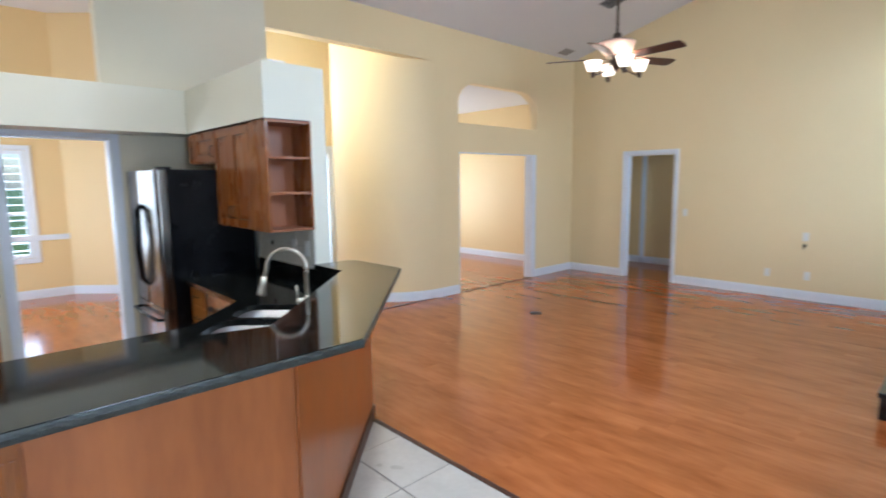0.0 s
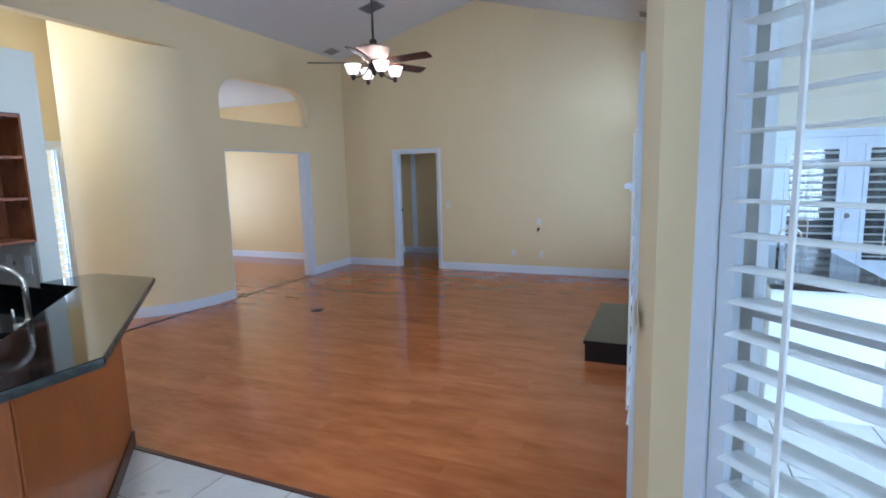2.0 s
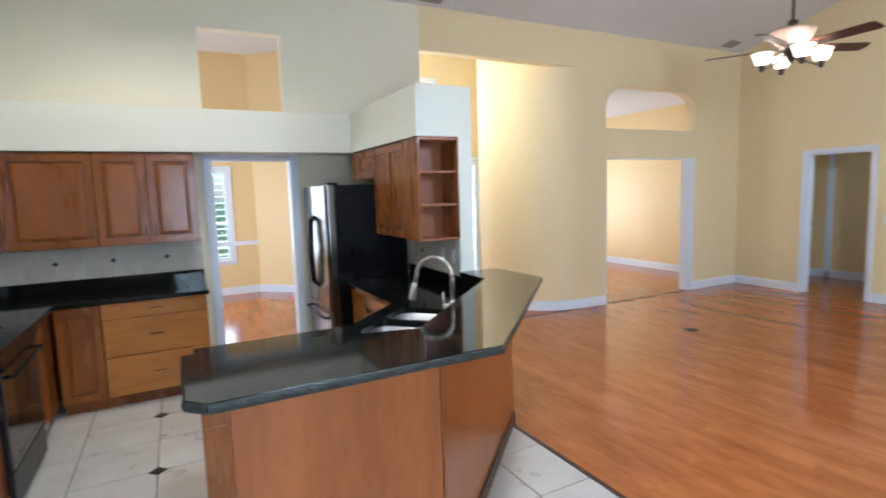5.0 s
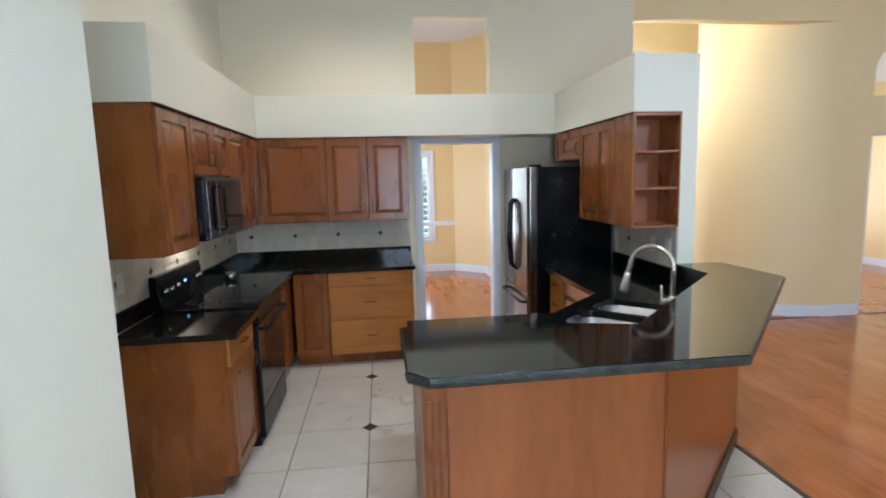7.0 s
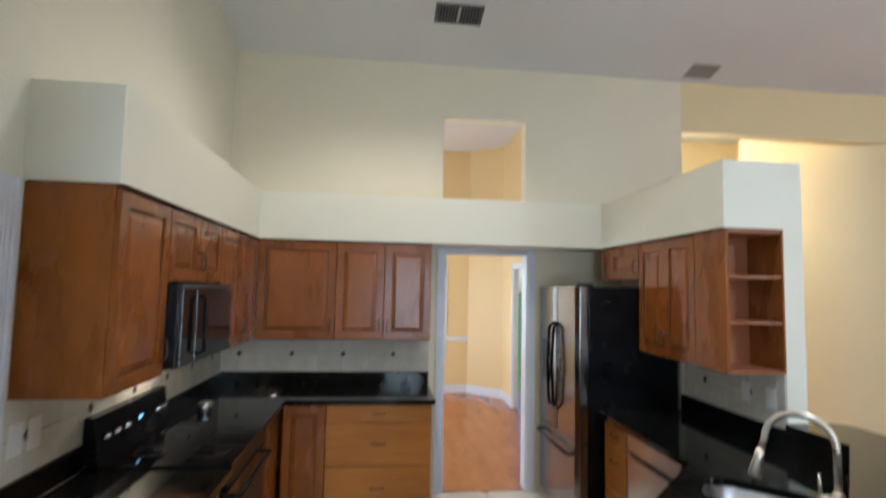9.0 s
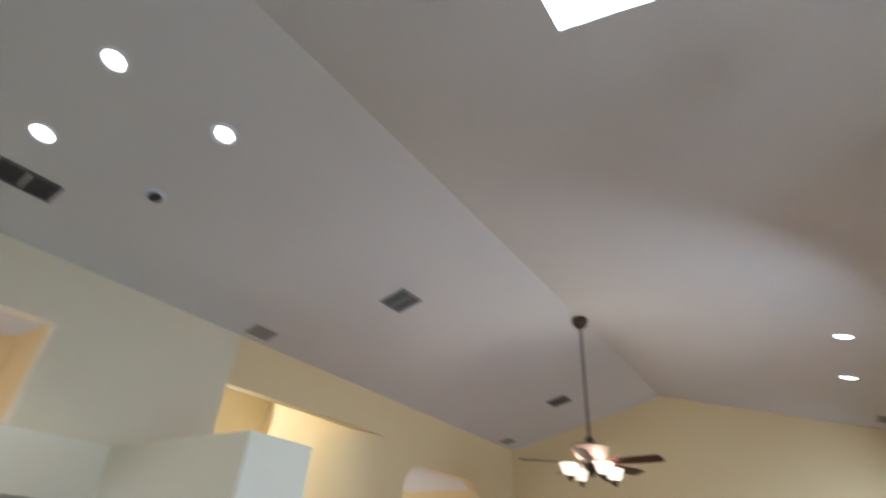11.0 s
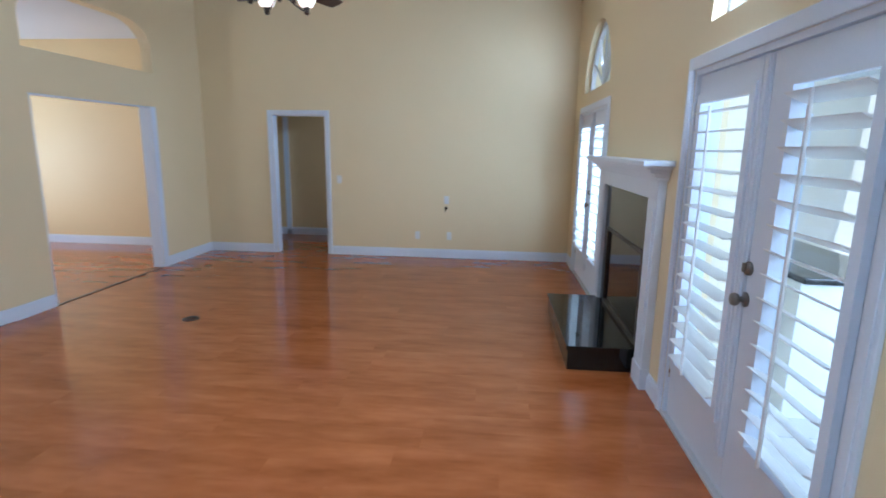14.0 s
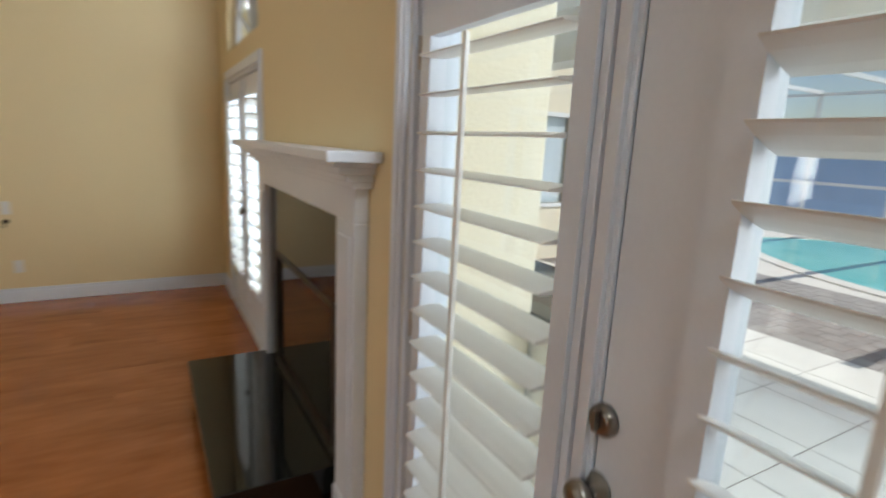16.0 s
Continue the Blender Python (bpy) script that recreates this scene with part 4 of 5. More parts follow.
fx, fy = 2.79, -6.905
fc = thing("kitchen_faucet", "tall brushed nickel gooseneck faucet", "faucet", pose(fx, fy, ZC))
part("body", lathe(B(), [(0.03, 0), (0.03, 0.006), (0.022, 0.012), (0.02, 0.05), (0.02, 0.12), (0.016, 0.13)], n=20), NICKEL, fc)
d = Vector((-R2, -R2, 0))
arc = [(0, 0, 0.12), (0, 0, 0.27)] + [tuple(d * (0.11 - 0.11 * math.cos(math.pi * i / 14)) + Vector((0, 0, 0.275 + 0.11 * math.sin(math.pi * i / 14)))) for i in range(15)]
tip = Vector(arc[-1])
arc += [tuple(tip + d * 0.012 + Vector((0, 0, -0.04)))]
part("spout", tube(B(), arc, 0.0125, 14), NICKEL, fc)
end = Vector(arc[-1])
hd = [end + d * 0.002, end + d * 0.008 + Vector((0, 0, -0.03)), end + d * 0.02 + Vector((0, 0, -0.09)), end + d * 0.024 + Vector((0, 0, -0.105))]
part("spray_head", tube(B(), hd, [0.0145, 0.017, 0.025, 0.024], 16), NICKEL, fc, "flared pull-down spray head")
q = Vector((-0.5, -0.87, 0))
part("handle_hub", tube(B(), [q * 0.015 + Vector((0, 0, 0.10)), q * 0.06 + Vector((0, 0, 0.10))], 0.016, 16), NICKEL, fc)
part("lever", tube(B(), [q * 0.052 + Vector((0, 0, 0.105)), q * 0.056 + Vector((0, 0, 0.185))], [0.006, 0.0045], 10), NICKEL, fc)
sd = thing("soap_dispenser", "small nickel soap dispenser beside the faucet", "soap dispenser", pose(2.93, -7.05, ZC))
part("body", lathe(B(), [(0.02, 0), (0.02, 0.006), (0.011, 0.01), (0.011, 0.05), (0.015, 0.055), (0.015, 0.068), (0.004, 0.07)], n=16), NICKEL, sd)
part("nozzle", tube(B(), [(0, 0, 0.062), (-0.03, -0.03, 0.062), (-0.045, -0.045, 0.052)], 0.005, 8), NICKEL, sd)

# raised bar
ZB = 1.053
bar_in = [(3.12, -8.33), (3.15, -7.78), (3.275, -7.35), (2.31, -6.385), (1.935, -6.385)]
bar_out = [(1.935, -6.10), (1.99, -6.045), (2.51, -6.035), (3.705, -7.165), (3.715, -8.265), (3.65, -8.33)]
bar_pts = bar_in + bar_out
bar = thing("bar_top", "raised black granite bar with chiselled edge", "countertop")
part("slab", bevel_all(prism(B(), bar_pts, ZB - 0.036, ZB), 0.003, 1), GRANITE, bar)
random.seed(5)
bm = B()
loop = bar_out + [(3.12, -8.33)]
for (xa, ya), (xb, yb) in zip(loop, loop[1:]):
    L = math.hypot(xb - xa, yb - ya)
    n = max(2, int(L / 0.02))
    dx, dy = (xb - xa) / L, (yb - ya) / L
    ox, oy = dy, -dx
    if (ox * (2.6 - xa) + oy * (-7.3 - ya)) > 0:
        ox, oy = -ox, -oy
    grid = []
    for i in range(n + 1):
        col = []
        for k, z in enumerate((ZB - 0.0365, ZB - 0.028, ZB - 0.018, ZB - 0.009, ZB - 0.002)):
            b = (0.0008, 0.004, 0.006, 0.0045, 0.0008)[k] * (0.5 + random.random())
            col.append(bm.verts.new((xa + dx * L * i / n + ox * b, ya + dy * L * i / n + oy * b, z)))
        grid.append(col)
    for a, b in zip(grid, grid[1:]):
        for k in range(4):
            bm.faces.new((a[k], b[k], b[k + 1], a[k + 1]))
part("chiselled_edge", bm, GRANITE_E, bar, "rough grey-green stone edge")

bw = thing("bar_wall", "cherry wood panelled bar front with fluted post", "cabinet")
wall_pts = [(3.157, -8.27), (3.62, -8.27), (3.62, -7.42), (2.43, -6.25), (1.95, -6.20), (1.922, -6.236), (1.922, -6.356), (1.95, -6.363), (2.325, -6.363), (3.31, -7.348), (3.187, -7.78)]
part("core", prism(B(), wall_pts, 0.0, ZB - 0.0375), WOOD_P, bw)
part("front_panel", box(B(), 3.621, 3.629, -8.20, -7.435, 0.0, ZB - 0.038, 0.002), WOOD_P, bw)
ang = math.atan2(-6.25 + 7.42, 2.43 - 3.62)
dl = math.hypot(1.17, 1.19)
bm = box(B(), 0.012, dl - 0.012, -0.009, -0.001, 0.0, ZB - 0.038, 0.002)
bm.transform(Matrix.Translation((3.62, -7.42, 0)) @ Matrix.Rotation(ang, 4, "Z"))
part("angled_panel", bm, WOOD_P, bw)
bm = B()
box(bm, 3.56, 3.634, -8.285, -8.205, 0, ZB - 0.038, 0.004)
for k in range(3):
    box(bm, 3.634, 3.64, -8.275 + k * 0.023, -8.261 + k * 0.023, 0.12, ZB - 0.11, 0.003)
part("post", bm, WOOD, bw, "fluted corner post")
bm = box(B(), 0.0, dl - 0.0, -0.022, -0.0095, 0.0, 0.09, 0.002)
bm.transform(Matrix.Translation((3.62, -7.42, 0)) @ Matrix.Rotation(ang, 4, "Z"))
part("plinth", bm, BLADE, bw, "dark base strip")
cabinet("base_cabinet", "cherry base cabinet under the sink counter", pose(3.15, -8.26, 0, 0, 0, 90), 0.80, 0.64, HB, [("door", G, 0.11, 0.39, 0.755, (0.34, 0.66, True)), ("door", 0.40, 0.11, 0.39, 0.755, (0.05, 0.66, True))], "base cabinets", 0.10)
bm = prism(B(), [(1.91, -6.39), (1.91, -6.99), (2.09, -6.99), (2.47, -7.42), (3.15, -7.42), (2.315, -6.41)], 0.0, ZC - 0.25)
sb = thing("corner_cabinet", "angled cherry cabinet under the sink", "cabinet")
part("body", bm, WOOD, sb)

# counters along the range and back walls
rc = thing("range_counter", "polished black granite counter round the range", "countertop")
part("slab", bevel_all(prism(B(), [(0.004, -9.816), (1.243, -9.816), (1.243, -9.185), (0.635, -9.185), (0.635, -8.105), (0.004, -8.105)], ZC - 0.035, ZC), 0.003, 1), GRANITE, rc)
part("slab", box(B(), 2.012, 2.555, -9.785, -9.165, ZC - 0.035, ZC, 0.003), GRANITE, rc)
part("backsplash", box(B(), 0.004, 0.024, -9.80, -8.105, ZC + 0.0005, ZC + 0.105, 0.003), GRANITE, rc)
part("backsplash", box(B(), 0.026, 1.243, -9.816, -9.796, ZC + 0.0005, ZC + 0.105, 0.003), GRANITE, rc)
part("backsplash", box(B(), 2.012, 2.525, -9.816, -9.796, ZC + 0.0005, ZC + 0.105, 0.003), GRANITE, rc)

# stone tile splash with dark diamonds
def splash(label, m, length, z0, z1, first, tile_w=0.2105):
    ob = thing("backsplash", label, "backsplash", m, kind="structure")
    part("bed", box(B(), 0, length, 0, 0.003, z0, z1), LIGHTGROUT, ob)
    zm = (z0 + z1) / 2
    x = first - 4 * tile_w
    k = 0
    while x < length:
        a, b = max(x, 0.001), min(x + tile_w - 0.003, length)
        for lo, hi in ((z0, zm - 0.0015), (zm + 0.0015, z1)):
            if b - a > 0.02:
                part("tile", box(B(), a, b, 0.003, 0.010, lo, hi, 0.0015), SPLASH, ob)
        if k % 2 == 0 and 0.03 < x < length - 0.03:
            s = 0.024
            part("diamond", prism(B(), [(x - s - 0.0015, zm), (x - 0.0015, zm - s), (x + s - 0.0015, zm), (x - 0.0015, zm + s)], 0.010, 0.013, "y"), INSET, ob)
        x += tile_w
        k += 1
    return ob


ZS = ZC + 0.1055
splash("beige stone tile splash with dark diamonds on the back wall", pose(0.001, -8.105, 0, 0, 0, -90), 1.70, ZS, ZU - 0.001, 0.305)
splash("beige stone tile splash with dark diamonds behind the range", pose(0.02, -9.819, 0, 0, 0, 0), 2.50, ZS, ZU - 0.001, 0.25)
splash("beige stone tile splash beside the open shelves", pose(1.92, -6.356, 0, 0, 0, 180), 0.93, ZS, ZU - 0.001, 0.27)
for x, y, rz, lab in ((1.62, -6.367, 180, "white double socket on the tile splash"), (1.82, -6.367, 180, "white switch on the tile splash"), (2.34, -9.808, 0, "cream double socket on the tile splash"), (2.44, -9.808, 0, "cream switch on the tile splash")):
    o = thing("wall_outlet", lab, "outlet", pose(x, y, 1.16, 0, 0, rz))
    part("plate", box(B(), -0.036, 0.036, 0, 0.006, -0.058, 0.058, 0.003), PLASTIC, o)
    for z in (-0.02, 0.02):
        part("socket", box(B(), -0.016, 0.016, 0.006, 0.008, z - 0.014, z + 0.014, 0.002), PLASTIC, o)

# range
rg = thing("range", "black glass-top electric range with backguard", "range", left(1.247))
part("body", box(B(), 0.002, 0.758, 0.01, 0.60, 0.0, 0.905, 0.003), BLACK, rg)
part("cooktop", box(B(), 0.0, 0.76, 0.08, 0.645, 0.906, 0.922, 0.004), BLACKGLASS, rg, "glossy black glass cooktop")
od = part("oven_door", box(B(), 0.006, 0.754, 0.602, 0.632, 0.25, 0.80, 0.005), BLACKGLASS, rg)
part("handle", tube(B(), [(0.05, 0.634, 0.765), (0.05, 0.675, 0.765), (0.71, 0.675, 0.765), (0.71, 0.634, 0.765)], 0.011, 10), BLACK, od)
part("drawer", box(B(), 0.006, 0.754, 0.602, 0.630, 0.05, 0.24, 0.004), BLACK, rg)
part("front_rail", box(B(), 0.004, 0.756, 0.602, 0.636, 0.81, 0.90, 0.005), BLACK, rg)
bg = part("backguard", bevel_all(prism(B(), [(0.01, 0.92), (0.085, 0.92), (0.055, 1.13), (0.01, 1.13)], 0.0, 0.76, "x"), 0.006), BLACK, rg)
for i in range(5):
    x = (0.07, 0.15, 0.50, 0.60, 0.69)[i]
    part("control_knob", lathe(B(), [(0.022, 0), (0.022, 0.012), (0.017, 0.026), (0.006, 0.027)], (x, 0.068, 1.03), 16, "y"), STEEL, bg, "silver control knob")
part("clock", box(B(), 0.32, 0.355, 0.066, 0.070, 1.028, 1.044), CYAN, bg, "blue clock digits")
rings = [(0.2, 0.22, 0.09), (0.55, 0.22, 0.075), (0.2, 0.48, 0.075), (0.55, 0.48, 0.1)]
for x, y, r in rings:
    part("burner_ring", tube(B(), [(x + r * math.cos(math.pi * i / 18), y + r * math.sin(math.pi * i / 18), 0.9222) for i in range(36)], 0.0016, 6, closed=True), VENTDARK, rg)
mw = thing("microwave", "black over-the-range microwave with glossy door", "microwave", left(1.265) @ pose(0, 0, 1.34))
part("body", box(B(), 0.002, 0.752, 0.002, 0.375, 0, 0.388, 0.004), BLACK, mw)
part("door", box(B(), 0.002, 0.575, 0.376, 0.402, 0.01, 0.36, 0.002), BLACKGLASS, mw)
part("control_panel", box(B(), 0.58, 0.752, 0.376, 0.40, 0.01, 0.36, 0.002), BLACKGLASS, mw)
part("handle", tube(B(), [(0.545, 0.402, 0.05), (0.545, 0.435, 0.06), (0.545, 0.435, 0.32), (0.545, 0.402, 0.33)], 0.010, 10), BLACK, mw)
part("vent_strip", box(B(), 0.002, 0.752, 0.376, 0.392, 0.363, 0.386, 0.002), VENTDARK, mw)
kt = thing("glass_jar", "small clear glass jar on the cooktop", "jar", pose(0.98, -9.62, ZC))
part("body", lathe(B(), [(0.04, 0), (0.045, 0.01), (0.045, 0.06), (0.038, 0.07)], n=18), STEEL, kt)
bulb("light_range_hood", (1.5, -9.66, 1.325), 4, 0.02)

# refrigerator
fr = thing("refrigerator", "stainless french-door refrigerator with black sides", "refrigerator", right(0.95))
part("body", box(B(), 0.002, 0.908, 0.03, 0.70, 0.02, 1.765, 0.006), BLACK, fr)
for x0, x1, hx in ((0.004, 0.452, 0.405), (0.458, 0.906, 0.505)):
    d_ = part("door", bevel_all(prism(B(), [(x0, 0.704), (x1, 0.704), (x1, 0.765), (x1 - 0.05, 0.782), (x0 + 0.05, 0.782), (x0, 0.765)], 0.66, 1.765), 0.006), FRIDGE, fr, "stainless door")
    part("handle", tube(B(), [(hx, 0.782, 0.82), (hx, 0.82, 0.86), (hx, 0.835, 1.15), (hx, 0.82, 1.44), (hx, 0.782, 1.48)], 0.013, 10), BLACK, d_, "curved black handle")
dr = part("freezer_drawer", bevel_all(prism(B(), [(0.004, 0.704), (0.906, 0.704), (0.906, 0.765), (0.85, 0.782), (0.06, 0.782), (0.004, 0.765)], 0.08, 0.652), 0.006), FRIDGE, fr, "stainless drawer")
part("handle", tube(B(), [(0.1, 0.782, 0.57), (0.12, 0.82, 0.57), (0.455, 0.832, 0.57), (0.79, 0.82, 0.57), (0.81, 0.782, 0.57)], 0.013, 10), BLACK, dr, "curved black handle")
part("kick_grille", box(B(), 0.01, 0.90, 0.66, 0.71, 0.0, 0.07, 0.004), BLACK, fr)
part("hinge_cover", box(B(), 0.02, 0.10, 0.66, 0.76, 1.766, 1.785, 0.004), BLACK, fr)
part("dispenser", box(B(), 0.60, 0.78, 0.783, 0.787, 1.0, 1.32, 0.003), BLACKGLASS, fr, "dark water dispenser")


# ---- living room ----
fp = thing("fireplace", "white mantel fireplace with black stone surround", "fireplace", pose(XR, -3.175, 0, 0, 0, 90))
# local x along the wall, centre 0; local y into the room
part("stone_surround", holed(B(), "y", 0.0, 0.02, -0.705, 0.705, 0.0, 1.305, [(-0.56, 0.56, 0.19, 0.90)]), HEARTH, fp, "glossy black stone facing")
bm = B()
box(bm, -0.56, 0.56, 0.002, 0.006, 0.19, 0.90)
part("firebox", bm, BLACKGLASS, fp, "dark firebox glass")
bm = holed(B(), "y", 0.006, 0.026, -0.585, 0.585, 0.192, 0.915, [(-0.55, 0.55, 0.225, 0.885)])
part("firebox_frame", bm, BRONZE, fp)
for s in (-1, 1):
    x0, x1 = sorted((s * 0.70, s * 0.90))
    lg = part("leg", box(B(), x0, x1, 0.0, 0.055, 0.0, 1.3045, 0.004), TRIM, fp)
    a, b = sorted((s * 0.735, s * 0.865))
    part("leg_panel", box(B(), a, b, 0.055, 0.063, 0.22, 1.25, 0.004), TRIM, lg)
    part("leg_base", box(B(), x0 - 0.006, x1 + 0.006, 0.0, 0.064, 0.0, 0.15, 0.004), TRIM, lg)
fz = part("frieze", box(B(), -0.90, 0.90, 0.0, 0.056, 1.305, 1.46, 0.003), TRIM, fp)
bm = B()
for k, (z0, z1, o) in enumerate(((1.43, 1.455, 0.075), (1.455, 1.48, 0.10), (1.48, 1.505, 0.13), (1.505, 1.522, 0.155))):
    box(bm, -0.90 - o * 0.45, 0.90 + o * 0.45, 0.0, o, z0, z1, 0.005)
part("crown_moulding", bm, TRIM, fp, "stepped white moulding")
part("mantel_shelf", box(B(), -1.02, 1.02, 0.0, 0.19, 1.523, 1.56, 0.006), TRIM, fp)
hs = thing("hearth", "raised black polished stone hearth on the floor", "hearth")
part("slab", box(B(), 4.905, XR - 0.0205, -3.81, -2.40, 0.155, 0.19, 0.004), HEARTH, hs)
part("base", box(B(), 4.918, XR - 0.0205, -3.80, -2.41, 0.0, 0.1545, 0.002), HEARTH, hs)

# ceiling fan
FX, FY = 2.6, -3.27
fan = thing("ceiling_fan", "five-blade walnut ceiling fan with four lit glass shades", "ceiling fan", pose(FX, FY, 0))
part("canopy", lathe(B(), [(0.085, 4.405), (0.085, 4.36), (0.06, 4.31), (0.022, 4.29)], n=24), BRONZE, fan)
part("downrod", lathe(B(), [(0.0125, 4.30), (0.0125, 3.08)], n=14), BRONZE, fan)
part("collar", lathe(B(), [(0.022, 3.11), (0.04, 3.09), (0.04, 3.02), (0.055, 3.01)], n=20), BRONZE, fan)
part("motor_housing", lathe(B(), [(0.165, 3.022), (0.178, 3.015), (0.178, 3.0), (0.168, 2.985), (0.15, 2.93), (0.12, 2.90), (0.10, 2.885)], n=32), BOWL, fan, "pale ribbed motor bowl")
part("switch_cup", lathe(B(), [(0.10, 2.884), (0.105, 2.87), (0.07, 2.83), (0.045, 2.79), (0.02, 2.75), (0.008, 2.73)], n=24), BRONZE, fan)
for k in range(5):
    a = radians(210 + 72 * k)
    rot = Matrix.Rotation(a, 4, "Z")
    bm = B()
    pts = [(0.20, -0.05), (0.24, -0.062), (0.65, -0.07), (0.69, -0.062), (0.70, 0.0), (0.69, 0.062), (0.65, 0.07), (0.24, 0.062), (0.20, 0.05)]
    prism(bm, pts, -0.004, 0.004)
    bm.transform(rot @ Matrix.Translation((0, 0, 2.865)) @ Matrix.Rotation(radians(-14), 4, "X"))
    part("blade", bm, BLADE, fan)
    bm = B()
    box(bm, 0.09, 0.26, -0.018, 0.018, -0.012, -0.005, 0.003)
    bm.transform(rot @ Matrix.Translation((0, 0, 2.865)) @ Matrix.Rotation(radians(-8), 4, "X"))
    part("blade_iron", bm, BRONZE, fan)
for k in range(4):
    a = radians(48 + 90 * k)
    c, s = math.cos(a), math.sin(a)
    ra = 0.235
    arm = part("lamp_arm", tube(B(), [(0.05 * c, 0.05 * s, 2.82), (0.12 * c, 0.12 * s, 2.735), (0.20 * c, 0.20 * s, 2.70), (ra * c, ra * s, 2.72)], 0.007, 8), BRONZE, fan)
    part("shade", lathe(B(), [(0.03, 2.728), (0.054, 2.742), (0.066, 2.77), (0.074, 2.80), (0.09, 2.832), (0.086, 2.833), (0.07, 2.80), (0.062, 2.77), (0.05, 2.746), (0.024, 2.733)], (ra * c, ra * s, 0), 20), SHADE, arm, "lit frosted glass shade")
    part("finial", lathe(B(), [(0.008, 2.672), (0.02, 2.682), (0.022, 2.712), (0.032, 2.728)], (ra * c, ra * s, 0), 12), BRONZE, arm)
    bulb("light_fan", (FX + ra * c, FY + ra * s, 2.80), 8, 0.025)


def on_ceiling(x, y, drop=0.0):
    """A frame lying on the sloped ceiling, its z pointing down into the room."""
    k = math.atan((RZ - LZ) / RX) if x < RX else -math.atan(SR)
    return Matrix.Translation((x, y, ceil_z(x) - drop)) @ Matrix.Rotation(-k, 4, "Y") @ Matrix.Rotation(math.pi, 4, "X")


def can_light(x, y, watts, label="lit white recessed ceiling downlight"):
    ob = thing("recessed_light", label, "downlight", on_ceiling(x, y), "recessed lights")
    part("trim_ring", lathe(B(), [(0.085, 0.0), (0.085, 0.005), (0.065, 0.008), (0.056, 0.002), (0.056, 0.0)], n=28), TRIM, ob)
    part("lens", lathe(B(), [(0.055, 0.0), (0.055, 0.003), (0.03, 0.005), (0.002, 0.005)], n=24), LIT, ob, "glowing lens")
    down_light("light_recessed", (x, y, ceil_z(x) - 0.03), watts)
    return ob


for x, y in ((1.77, -8.09), (1.03, -8.09), (1.80, -7.38), (1.76, -8.82), (1.02, -8.82)):
    can_light(x, y, 33)
for x, y in ((4.9, -3.2), (4.9, -2.02)):
    can_light(x, y, 9)


def grille(name, label, x, y, w, h, bars, turn=0.0, mat=None, split=False, cross=False):
    ob = thing(name, label, "vent", on_ceiling(x, y) @ Matrix.Rotation(radians(turn), 4, "Z"), "ceiling vents")
    # dark sheet painted in for the duct's shade
    part("backing", box(B(), -w / 2 + 0.004, w / 2 - 0.004, -h / 2 + 0.004, h / 2 - 0.004, 0.0005, 0.003), VENTDARK, ob)
    part("frame", holed(B(), "x", 0.0, 0.010, -h / 2, h / 2, -w / 2, w / 2, [(-h / 2 + 0.022, h / 2 - 0.022, -w / 2 + 0.022, w / 2 - 0.022)]), mat or VENTG, ob).matrix_local = Matrix(((0, 0, 1, 0), (0, 1, 0, 0), (1, 0, 0, 0), (0, 0, 0, 1)))
    n = bars
    bm = B()
    box(bm, -w / 2 + 0.023, w / 2 - 0.023, -0.004, 0.004, -0.0012, 0.0012)
    me_ = mesh_of("slat", bm, mat or VENTG)
    for i in range(n):
        sl = part("slat", me_, VENT, ob, loc=(0, -h / 2 + 0.022 + (h - 0.044) * (i + 0.5) / n, 0.006))
        sl.rotation_euler = (radians(35), 0, 0)
    if cross:
        part("mullion", box(B(), -w / 2 + 0.022, w / 2 - 0.022, -0.010, 0.010, 0.0031, 0.0095), VENT, ob)
    if split:
        part("mullion", box(B(), -0.012, 0.012, -h / 2 + 0.022, h / 2 - 0.022, 0.0031, 0.0095), mat or VENTG, ob)
    return ob


grille("ceiling_vent", "white square supply vent near the ridge", 1.44, -5.04, 0.30, 0.30, 9, 90, split=True)
grille("ceiling_vent", "white supply vent above the fan", 1.46, -1.30, 0.30, 0.30, 9, 90)
grille("return_grille", "dark slatted return grille over the kitchen", 0.60, -7.98, 0.20, 0.38, 14, 0, mat=VENTB, cross=True)
grille("return_grille", "dark double return grille beside the ridge", 2.93, -7.99, 0.22, 0.36, 14, 0, mat=VENTB, cross=True)


def speaker(x, y, w, h, label):
    ob = thing("ceiling_speaker", label, "speaker", on_ceiling(x, y))
    part("frame", box(B(), -w / 2, w / 2, -h / 2, h / 2, 0.0, 0.008, 0.003), VENT, ob)
    part("mesh_panel", box(B(), -w / 2 + 0.012, w / 2 - 0.012, -h / 2 + 0.012, h / 2 - 0.012, 0.008, 0.010, 0.001), MESHGREY, ob, "fine grey mesh")
    return ob


speaker(0.17, -5.64, 0.20, 0.28, "grey mesh in-ceiling speaker above the foyer opening")
speaker(0.19, -0.54, 0.20, 0.28, "grey mesh in-ceiling speaker in the corner")
speaker(5.22, -0.5, 0.20, 0.28, "grey mesh in-ceiling speaker by the gable")
speaker(5.28, -5.46, 0.20, 0.28, "grey mesh in-ceiling speaker above the french door")
sm = thing("smoke_detector", "round dark ceiling eyeball fixture", "detector", on_ceiling(1.05, -7.36))
part("base", lathe(B(), [(0.07, 0), (0.07, 0.008), (0.055, 0.02), (0.05, 0.022)], n=24), TRIM, sm)
part("eye", lathe(B(), [(0.045, 0.02), (0.045, 0.03), (0.03, 0.038), (0.003, 0.04)], n=20), VENTDARK, sm, "dark round cover")

